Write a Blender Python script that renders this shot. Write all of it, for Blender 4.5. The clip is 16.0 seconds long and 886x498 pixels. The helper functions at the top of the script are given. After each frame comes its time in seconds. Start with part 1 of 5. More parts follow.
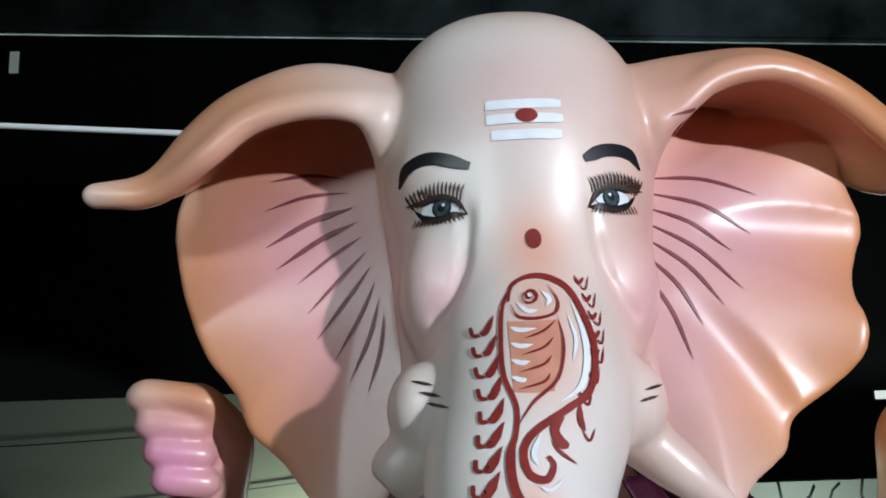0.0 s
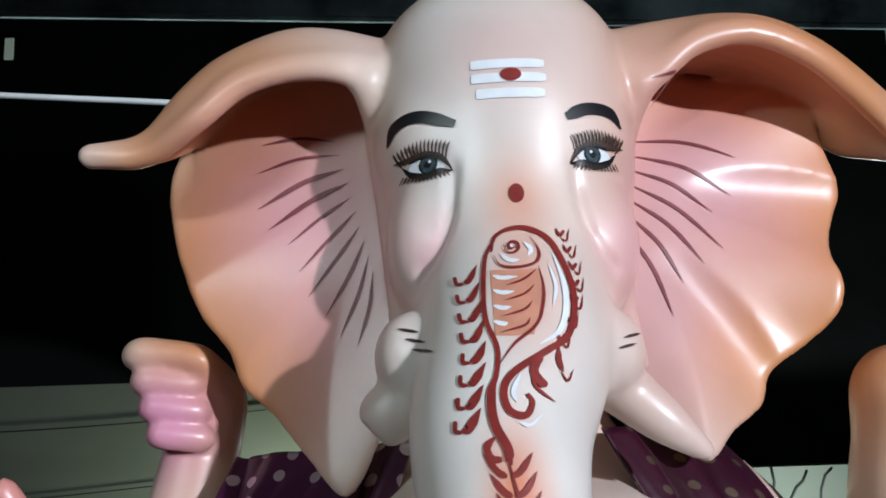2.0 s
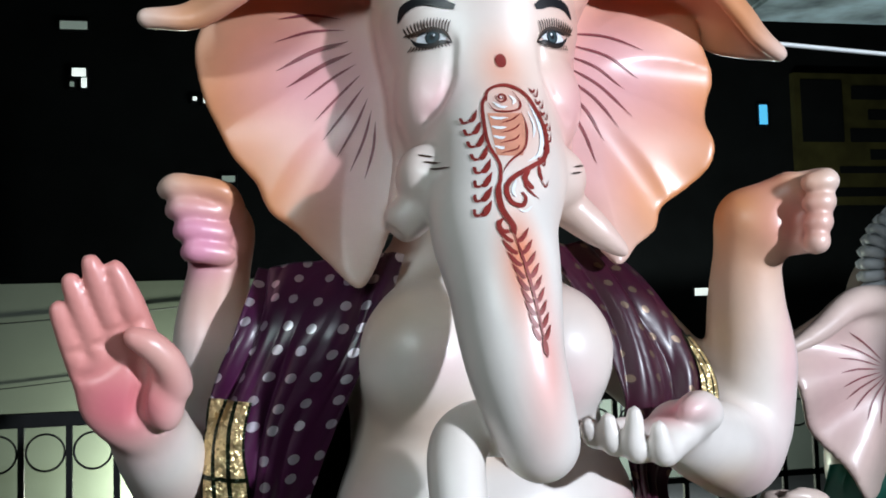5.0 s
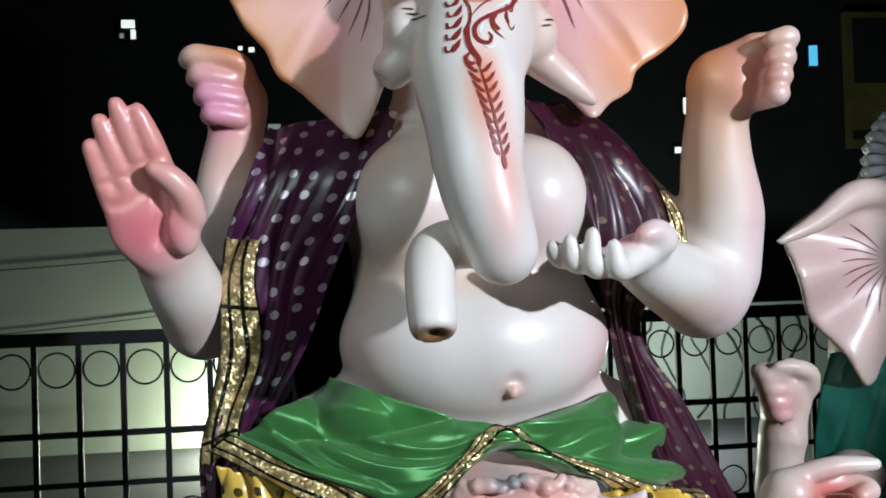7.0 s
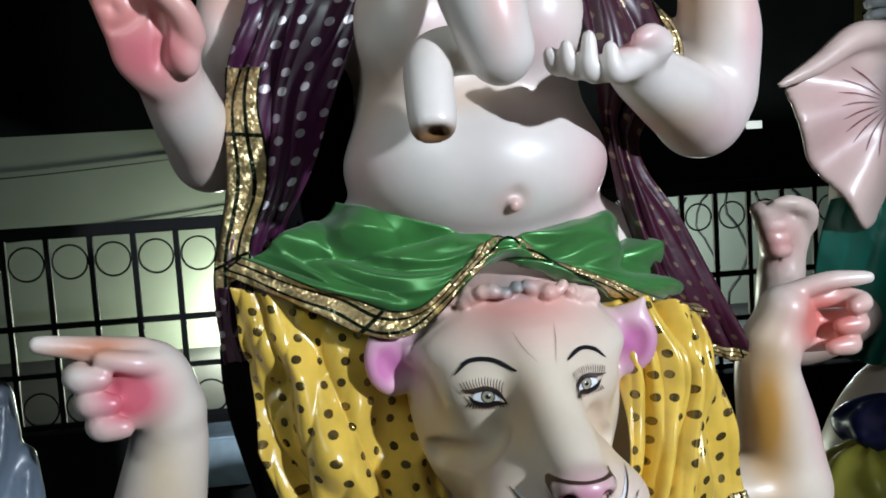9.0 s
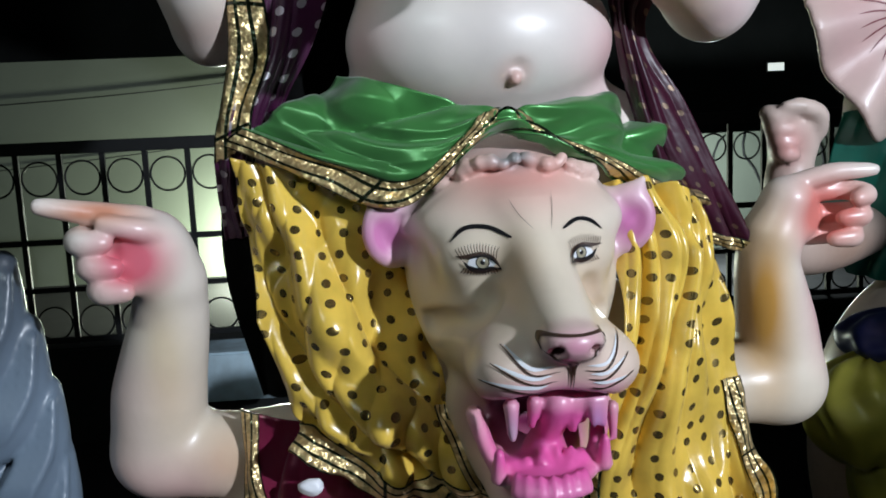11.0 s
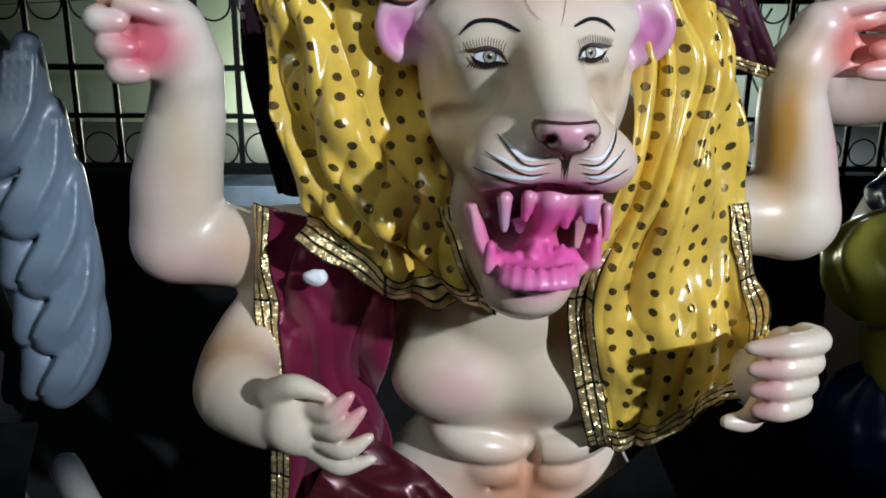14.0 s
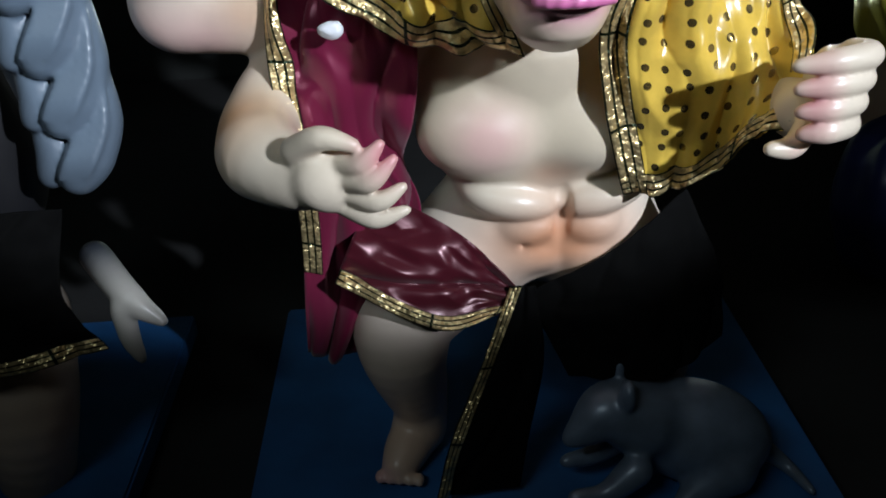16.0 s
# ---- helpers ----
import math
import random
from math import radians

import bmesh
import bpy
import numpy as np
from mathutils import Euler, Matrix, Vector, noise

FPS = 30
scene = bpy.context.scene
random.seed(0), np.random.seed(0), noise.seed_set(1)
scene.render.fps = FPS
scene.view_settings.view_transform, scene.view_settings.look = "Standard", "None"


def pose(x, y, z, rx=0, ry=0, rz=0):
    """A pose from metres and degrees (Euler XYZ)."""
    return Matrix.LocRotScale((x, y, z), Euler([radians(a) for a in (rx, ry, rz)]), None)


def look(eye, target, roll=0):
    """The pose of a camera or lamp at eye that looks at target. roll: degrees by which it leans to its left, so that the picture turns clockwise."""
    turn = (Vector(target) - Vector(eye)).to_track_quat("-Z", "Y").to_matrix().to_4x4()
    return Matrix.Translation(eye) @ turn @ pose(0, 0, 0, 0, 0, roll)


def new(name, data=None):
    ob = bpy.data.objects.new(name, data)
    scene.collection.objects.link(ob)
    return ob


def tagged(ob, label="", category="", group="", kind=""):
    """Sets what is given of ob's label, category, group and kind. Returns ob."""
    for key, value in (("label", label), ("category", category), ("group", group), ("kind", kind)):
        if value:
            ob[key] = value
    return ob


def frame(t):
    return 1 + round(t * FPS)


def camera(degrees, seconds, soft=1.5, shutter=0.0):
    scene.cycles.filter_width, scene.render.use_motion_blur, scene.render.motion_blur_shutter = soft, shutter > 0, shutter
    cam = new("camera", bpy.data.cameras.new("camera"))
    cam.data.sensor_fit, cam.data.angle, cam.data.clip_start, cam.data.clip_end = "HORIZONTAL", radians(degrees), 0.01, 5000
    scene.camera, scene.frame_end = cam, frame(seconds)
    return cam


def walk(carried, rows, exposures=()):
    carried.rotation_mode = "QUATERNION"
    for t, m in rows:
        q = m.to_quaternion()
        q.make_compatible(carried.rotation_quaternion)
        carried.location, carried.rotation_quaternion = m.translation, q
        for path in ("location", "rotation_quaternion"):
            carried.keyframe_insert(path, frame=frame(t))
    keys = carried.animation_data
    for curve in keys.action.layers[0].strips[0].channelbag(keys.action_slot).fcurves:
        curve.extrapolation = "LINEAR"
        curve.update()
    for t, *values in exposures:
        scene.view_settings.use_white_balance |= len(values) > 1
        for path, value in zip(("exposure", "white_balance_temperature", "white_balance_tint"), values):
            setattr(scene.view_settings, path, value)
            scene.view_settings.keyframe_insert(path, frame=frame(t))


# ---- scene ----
cam = camera(53.8, 16.0, soft=1.8)
METRES, EYE, TILT, LEAN, TURN = 1.2, 2.0, 10.0, 1.9, 0.0
ROWS = [
    (0.0, 0.0, 0.0, 0.0, 0.0, 0.0, -0.0),
    (0.5, 0.0098, -0.0071, -0.0128, 0.86, -0.47, 0.4),
    (1.0, 0.0136, -0.0078, -0.0179, 1.02, -0.47, 0.4),
    (1.5, 0.0171, -0.0127, -0.0199, 0.74, -0.42, 0.19),
    (2.0, 0.008, -0.0208, -0.0265, -0.22, -0.67, -0.04),
    (2.5, -0.0437, -0.0489, -0.033, -3.7, -0.43, 0.11),
    (3.0, -0.1107, -0.1003, -0.037, -7.49, -0.56, -0.1),
    (3.5, -0.1707, -0.1546, -0.0551, -10.82, -1.69, 0.14),
    (4.0, -0.1791, -0.1775, -0.0743, -11.99, -3.87, -0.67),
    (4.2, -0.1756, -0.1875, -0.0719, -12.05, -4.39, -1.24),
    (6.3, -0.0913, -0.3577, -0.1752, -6.91, -7.89, -2.02),
    (6.5, -0.0885, -0.3672, -0.1833, -6.9, -8.26, -1.97),
    (7.0, -0.0876, -0.3812, -0.2038, -6.71, -8.75, -1.24),
    (7.5, -0.0918, -0.3956, -0.2264, -6.9, -10.27, -1.12),
    (8.0, -0.0948, -0.4075, -0.2528, -6.43, -11.59, -0.39),
    (8.5, -0.0924, -0.4192, -0.2799, -6.89, -13.47, -0.38),
    (9.0, -0.0866, -0.4242, -0.3032, -6.69, -14.8, 0.57),
    (9.5, -0.0872, -0.4275, -0.3252, -6.5, -16.35, 0.89),
    (10.0, -0.0886, -0.4329, -0.343, -6.9, -17.55, 0.64),
    (10.2, -0.0893, -0.4351, -0.3514, -6.34, -17.74, 0.59),
    (12.3, -0.0076, -0.4892, -0.4126, -3.11, -21.17, -2.49),
    (12.5, -0.0025, -0.4933, -0.4121, -2.04, -21.89, -3.02),
    (13.0, -0.0096, -0.4966, -0.4231, -1.9, -23.22, -3.67),
    (13.5, -0.0149, -0.4972, -0.4399, -1.24, -25.47, -3.11),
    (14.0, -0.018, -0.4944, -0.4566, -0.93, -27.09, -2.69),
    (14.5, -0.0296, -0.4981, -0.4798, -0.55, -29.71, -1.59),
    (15.0, -0.0416, -0.4982, -0.5168, -0.72, -33.67, -0.36),
    (15.5, -0.0458, -0.4993, -0.5363, -1.51, -36.23, 0.02),
    (16.0, -0.0456, -0.5032, -0.5525, -2.64, -38.91, 0.59),
]
walk(cam, [(t, pose(0, 0, EYE, TILT, LEAN, TURN) @ pose(METRES * x, METRES * y, METRES * z, 90 + pitch, roll, yaw)) for t, x, y, z, yaw, pitch, roll in ROWS],
     exposures=[(0.0, -0.24), (2.5, -0.15), (4.0, 0.08), (7.0, 0.0), (9.5, -0.12), (13.0, -0.15), (14.5, 0.0), (16.0, 0.2)])

# ---- world and lamps: a dark yard at night, a floodlight high on the right, a weaker tube on the left ----
world = bpy.data.worlds.new("night")
scene.world = world
world.use_nodes = True
wn = world.node_tree.nodes
wn["Background"].inputs["Color"].default_value = (0.55, 0.7, 0.8, 1)
wn["Background"].inputs["Strength"].default_value = 0.0016


def lamp(name, kind, eye, target, watts, colour, size=0.1, cone=60, blend=0.6, spread=180):
    data = bpy.data.lights.new(name, kind)
    data.energy, data.color = watts, colour
    if kind == "AREA":
        data.shape, data.size, data.size_y, data.spread = "RECTANGLE", size, size * 0.12, radians(spread)
    else:
        data.shadow_soft_size = size
    if kind == "SPOT":
        data.spot_size, data.spot_blend = radians(cone), blend
    ob = new(name, data)
    ob.matrix_world = look(eye, target)
    return ob


lamp("floodlight", "SPOT", (2.7, -2.85, 2.85), (0.32, 0.85, 1.73), 1110, (0.8, 0.88, 1.0), 0.06, 29.8, 0.16)
lamp("tube_light", "AREA", (-1.5, -1.4, 3.0), (0.0, 0.9, 2.05), 5.2, (0.82, 0.97, 1.0), 1.2, spread=80)
lamp("yard_lamp", "POINT", (-1.05, 8.05, 0.12), (0, 8, 0), 400, (0.9, 1.0, 0.82), 0.1)
lamp("yard_lamp", "POINT", (3.1, 7.3, 0.7), (0, 8, 0), 170, (0.85, 0.97, 1.0), 0.1)

# ---- materials ----
def material(name, colour, rough=0.5, metal=0.0, coat=0.0, vary=0.12, scale=6.0, grain=0.0, grain_scale=120.0, attribute="", sheen=0.0, coat_rough=0.22):
    """A surface with variation at two scales: broad tone and fine relief."""
    m = bpy.data.materials.new(name)
    m.use_nodes = True
    n, l = m.node_tree.nodes, m.node_tree.links
    b = n["Principled BSDF"]
    b.inputs["Roughness"].default_value, b.inputs["Metallic"].default_value = rough, metal
    b.inputs["Coat Weight"].default_value, b.inputs["Coat Roughness"].default_value = coat, coat_rough
    b.inputs["Sheen Weight"].default_value = sheen
    place = n.new("ShaderNodeNewGeometry")
    broad = n.new("ShaderNodeTexNoise")
    broad.inputs["Scale"].default_value, broad.inputs["Detail"].default_value = scale, 5
    l.new(place.outputs["Position"], broad.inputs["Vector"])
    tone = n.new("ShaderNodeMapRange")
    tone.inputs["From Min"].default_value, tone.inputs["From Max"].default_value = 0.3, 0.7
    tone.inputs["To Min"].default_value, tone.inputs["To Max"].default_value = 1 - vary, 1 + vary
    l.new(broad.outputs["Fac"], tone.inputs["Value"])
    mix = n.new("ShaderNodeVectorMath")
    mix.operation = "SCALE"
    if attribute:
        a = n.new("ShaderNodeAttribute")
        a.attribute_name = attribute
        l.new(a.outputs["Color"], mix.inputs[0])
    else:
        mix.inputs[0].default_value = colour
    l.new(tone.outputs["Result"], mix.inputs["Scale"])
    l.new(mix.outputs["Vector"], b.inputs["Base Color"])
    if grain:
        fine = n.new("ShaderNodeTexNoise")
        fine.inputs["Scale"].default_value, fine.inputs["Detail"].default_value = grain_scale, 3
        l.new(place.outputs["Position"], fine.inputs["Vector"])
        bump = n.new("ShaderNodeBump")
        bump.inputs["Strength"].default_value, bump.inputs["Distance"].default_value = grain, 0.002
        l.new(fine.outputs["Fac"], bump.inputs["Height"])
        l.new(bump.outputs["Normal"], b.inputs["Normal"])
    return m


def dotted(name, cloth, dot, pitch, radius, rough=0.35, sheen=0.0, crumple=0.4):
    """Printed cloth: foil dots on a lattice in the sheet's own metres."""
    m = material(name, cloth, rough, 0, 0.15, 0.2, 14, 0.0, sheen=sheen)
    n, l = m.node_tree.nodes, m.node_tree.links
    b = n["Principled BSDF"]
    uv = n.new("ShaderNodeTexCoord")
    cells = n.new("ShaderNodeTexVoronoi")
    cells.voronoi_dimensions = "2D"
    cells.inputs["Scale"].default_value, cells.inputs["Randomness"].default_value = 1 / pitch, 0.38
    l.new(uv.outputs["UV"], cells.inputs["Vector"])
    inside = n.new("ShaderNodeMath")
    inside.operation, inside.inputs[1].default_value = "LESS_THAN", radius / pitch
    l.new(cells.outputs["Distance"], inside.inputs[0])
    old = b.inputs["Base Color"].links[0].from_socket
    mix = n.new("ShaderNodeMix")
    mix.data_type = "RGBA"
    l.new(inside.outputs[0], mix.inputs[0])
    l.new(old, mix.inputs[6])
    mix.inputs[7].default_value = (*dot, 1)
    l.new(mix.outputs[2], b.inputs["Base Color"])
    shine = n.new("ShaderNodeMath")
    shine.operation, shine.inputs[1].default_value = "MULTIPLY", 0.75
    l.new(inside.outputs[0], shine.inputs[0])
    l.new(shine.outputs[0], b.inputs["Metallic"])
    folds = n.new("ShaderNodeTexNoise")
    folds.inputs["Scale"].default_value, folds.inputs["Detail"].default_value = 15, 3
    l.new(uv.outputs["UV"], folds.inputs["Vector"])
    bump = n.new("ShaderNodeBump")
    bump.inputs["Strength"].default_value, bump.inputs["Distance"].default_value = crumple, 0.012
    l.new(folds.outputs["Fac"], bump.inputs["Height"])
    l.new(bump.outputs["Normal"], b.inputs["Normal"])
    return m


def brocade(name, gold, dark):
    """Woven gold ribbon: fine lurex threads with dark lines along its length."""
    m = material(name, gold, 0.3, 0.75, 0, 0.15, 60)
    n, l = m.node_tree.nodes, m.node_tree.links
    b = n["Principled BSDF"]
    uv = n.new("ShaderNodeTexCoord")
    axes = n.new("ShaderNodeSeparateXYZ")
    l.new(uv.outputs["UV"], axes.inputs[0])
    line = n.new("ShaderNodeMath")
    line.operation, line.inputs[1].default_value, line.inputs[2].default_value = "PINGPONG", 0.5, 0
    sc = n.new("ShaderNodeMath")
    sc.operation, sc.inputs[1].default_value = "MULTIPLY", 3.0
    l.new(axes.outputs["Y"], sc.inputs[0])
    l.new(sc.outputs[0], line.inputs[0])
    thin = n.new("ShaderNodeMath")
    thin.operation, thin.inputs[1].default_value = "LESS_THAN", 0.14
    l.new(line.outputs[0], thin.inputs[0])
    bars = n.new("ShaderNodeMath")
    bars.operation, bars.inputs[1].default_value = "PINGPONG", 0.08
    l.new(axes.outputs["X"], bars.inputs[0])
    cross = n.new("ShaderNodeMath")
    cross.operation, cross.inputs[1].default_value = "LESS_THAN", 0.0025
    l.new(bars.outputs[0], cross.inputs[0])
    either = n.new("ShaderNodeMath")
    either.operation = "MAXIMUM"
    l.new(thin.outputs[0], either.inputs[0])
    l.new(cross.outputs[0], either.inputs[1])
    thin = either
    old = b.inputs["Base Color"].links[0].from_socket
    mix = n.new("ShaderNodeMix")
    mix.data_type = "RGBA"
    l.new(thin.outputs[0], mix.inputs[0])
    l.new(old, mix.inputs[6])
    mix.inputs[7].default_value = (*dark, 1)
    l.new(mix.outputs[2], b.inputs["Base Color"])
    place = n.new("ShaderNodeNewGeometry")
    weave = n.new("ShaderNodeTexVoronoi")
    weave.inputs["Scale"].default_value = 260
    l.new(place.outputs["Position"], weave.inputs["Vector"])
    crease = n.new("ShaderNodeTexNoise")
    crease.inputs["Scale"].default_value = 38
    l.new(place.outputs["Position"], crease.inputs["Vector"])
    add = n.new("ShaderNodeMath")
    add.operation, add.inputs[1].default_value = "MULTIPLY_ADD", 0.07
    l.new(weave.outputs["Distance"], add.inputs[0])
    l.new(crease.outputs["Fac"], add.inputs[2])
    bump = n.new("ShaderNodeBump")
    bump.inputs["Strength"].default_value, bump.inputs["Distance"].default_value = 0.9, 0.018
    l.new(add.outputs[0], bump.inputs["Height"])
    flake = n.new("ShaderNodeTexVoronoi")
    flake.inputs["Scale"].default_value = 210
    l.new(place.outputs["Position"], flake.inputs["Vector"])
    tip = n.new("ShaderNodeVectorMath")
    tip.operation, tip.inputs[1].default_value, tip.inputs[2].default_value = "MULTIPLY_ADD", (0.7, 0.7, 0.7), (-0.35, -0.35, -0.35)
    l.new(flake.outputs["Color"], tip.inputs[0])
    tilt = n.new("ShaderNodeVectorMath")
    tilt.operation = "ADD"
    l.new(bump.outputs["Normal"], tilt.inputs[0])
    l.new(tip.outputs["Vector"], tilt.inputs[1])
    unit = n.new("ShaderNodeVectorMath")
    unit.operation = "NORMALIZE"
    l.new(tilt.outputs["Vector"], unit.inputs[0])
    l.new(unit.outputs["Vector"], b.inputs["Normal"])
    return m


def matt(name, colour, rough, vary, scale):
    m = material(name, colour, rough, vary=vary, scale=scale)
    m.node_tree.nodes["Principled BSDF"].inputs["Specular IOR Level"].default_value = 0.08
    return m


SKIN = material("painted_plaster", (0.7, 0.5, 0.4), 0.44, 0.0, 0.4, 0.07, 9, 0.3, 24, attribute="paint", coat_rough=0.27)
RED = material("red_paint", (0.22, 0.022, 0.018), 0.45, vary=0.2, scale=80)
MAUVE = material("mauve_paint", (0.22, 0.05, 0.06), 0.45, vary=0.2, scale=80)
BLACK = material("black_paint", (0.008, 0.008, 0.01), 0.35, vary=0.2, scale=80)
BROWN = material("brown_paint", (0.05, 0.025, 0.016), 0.45, vary=0.2, scale=80)
WHITE = material("white_paint", (0.78, 0.8, 0.84), 0.4, vary=0.06, scale=60)
BLUSH = material("salmon_paint", (0.62, 0.27, 0.18), 0.4, coat=0.3, vary=0.12, scale=40)
IRIS = material("iris_paint", (0.05, 0.075, 0.085), 0.25, coat=0.5, vary=0.4, scale=300)
CREAM = material("cream_paint", (0.34, 0.31, 0.22), 0.3, vary=0.2, scale=200)
PURPLE = dotted("purple_dotted_satin", (0.046, 0.004, 0.032), (0.6, 0.54, 0.6), 0.037, 0.0072, 0.36, 0.08, 0.2)
# darker, redder copy of the purple satin; the arm's shade is in its colour
PURPLE_SHADED = dotted("purple_dotted_satin_shaded", (0.036, 0.003, 0.014), (0.2, 0.14, 0.1), 0.038, 0.0056, 0.4, 0.0, 0.2)
YELLOW = dotted("yellow_dotted_tissue", (0.7, 0.47, 0.075), (0.2, 0.14, 0.04), 0.036, 0.0068, 0.24, 0.1, 0.3)
GREEN = material("green_satin", (0.06, 0.25, 0.06), 0.33, 0.4, 0.25, 0.2, 8, 0.03, 30, sheen=0.2)
MAROON = material("maroon_satin", (0.2, 0.012, 0.05), 0.25, 0.35, 0.3, 0.08, 6, 0.03, 30, sheen=0.2)
OXBLOOD = material("oxblood_satin", (0.075, 0.006, 0.014), 0.33, 0.3, 0.2, 0.15, 6, 0.03, 30, sheen=0.1)
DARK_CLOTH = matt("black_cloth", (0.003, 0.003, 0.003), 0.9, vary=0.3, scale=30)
GOLD = brocade("gold_brocade", (0.78, 0.6, 0.3), (0.012, 0.02, 0.008))
IRON = material("black_iron", (0.006, 0.007, 0.008), 0.55, 0.0, 0, 0.3, 30, 0.2, 200)
WALL = material("cream_plaster", (0.14, 0.16, 0.125), 0.85, vary=0.08, scale=1.2, grain=0.3, grain_scale=50)
CONCRETE = material("stained_concrete", (0.42, 0.55, 0.62), 0.8, vary=0.85, scale=2.4, grain=0.5, grain_scale=30)
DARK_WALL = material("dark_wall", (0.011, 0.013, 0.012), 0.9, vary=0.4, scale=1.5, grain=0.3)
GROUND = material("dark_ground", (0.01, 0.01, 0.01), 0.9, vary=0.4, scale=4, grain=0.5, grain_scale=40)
BLUE = material("blue_paint", (0.014, 0.1, 0.28), 0.6, vary=0.3, scale=5, grain=0.2, grain_scale=40)
SILVER = material("silver_blue_paint", (0.25, 0.29, 0.34), 0.3, 0.35, 0.2, 0.1, 12, 0.05)
GREY = material("grey_paint", (0.12, 0.16, 0.22), 0.4, 0.2, 0.2, 0.2, 20)
PVC = material("white_cable", (0.6, 0.63, 0.63), 0.5, vary=0.1, scale=20)


# ---- building helpers ----
def part(name, bm, mat, parent=None, label="", smooth=True):
    me = bpy.data.meshes.new(name)
    bm.to_mesh(me)
    bm.free()
    me.materials.append(mat)
    if smooth:
        me.polygons.foreach_set("use_smooth", [True] * len(me.polygons))
    ob = new(name, me)
    ob.parent = parent
    if label:
        tagged(ob, label)
    return ob


def empty(name, x, y, z, label, category, group="", kind=""):
    ob = new(name)
    ob.location = (x, y, z)
    bpy.context.view_layer.update()
    return tagged(ob, label, category, group, kind)


def block(bm, x0, x1, y0, y1, z0, z1, bevel=0.004):
    made = bmesh.ops.create_cube(bm, size=1)["verts"]
    for v in made:
        v.co = Vector(((x0 + x1) / 2 + v.co.x * (x1 - x0), (y0 + y1) / 2 + v.co.y * (y1 - y0), (z0 + z1) / 2 + v.co.z * (z1 - z0)))
    if bevel:
        bmesh.ops.bevel(bm, geom=list({e for v in made for e in v.link_edges}), offset=bevel, segments=2, affect="EDGES")
    return bm


def tube(bm, path, radius, sides=10):
    """A round tube along a path; radius is a number or a function of 0..1."""
    rings = []
    for i, p in enumerate(path):
        p = Vector(p)
        d = (Vector(path[min(i + 1, len(path) - 1)]) - Vector(path[max(i - 1, 0)])).normalized()
        a = d.orthogonal().normalized() if not rings else (last - d * last.dot(d)).normalized()
        last, b = a, d.cross(a)
        r = radius(i / (len(path) - 1)) if callable(radius) else radius
        rings.append([bm.verts.new(p + (a * math.cos(k * math.tau / sides) + b * math.sin(k * math.tau / sides)) * r) for k in range(sides)])
    for r0, r1 in zip(rings, rings[1:]):
        for k in range(sides):
            bm.faces.new((r0[k], r0[(k + 1) % sides], r1[(k + 1) % sides], r1[k]))
    bm.faces.new(rings[0][::-1]), bm.faces.new(rings[-1])
    return bm


def spline(points, t):
    """Catmull-Rom through points, at t from 0 to 1 (an array)."""
    p = np.array(points, float)
    p = np.vstack([2 * p[0] - p[1], p, 2 * p[-1] - p[-2]])
    f = np.clip(np.asarray(t, float), 0, 1) * (len(points) - 1)
    i = np.minimum(f.astype(int), len(points) - 2)
    u = (f - i)[..., None]
    a, b, c, d = p[i], p[i + 1], p[i + 2], p[i + 3]
    return 0.5 * (2 * b + (c - a) * u + (2 * a - 5 * b + 4 * c - d) * u ** 2 + (3 * b - a - 3 * c + d) * u ** 3)


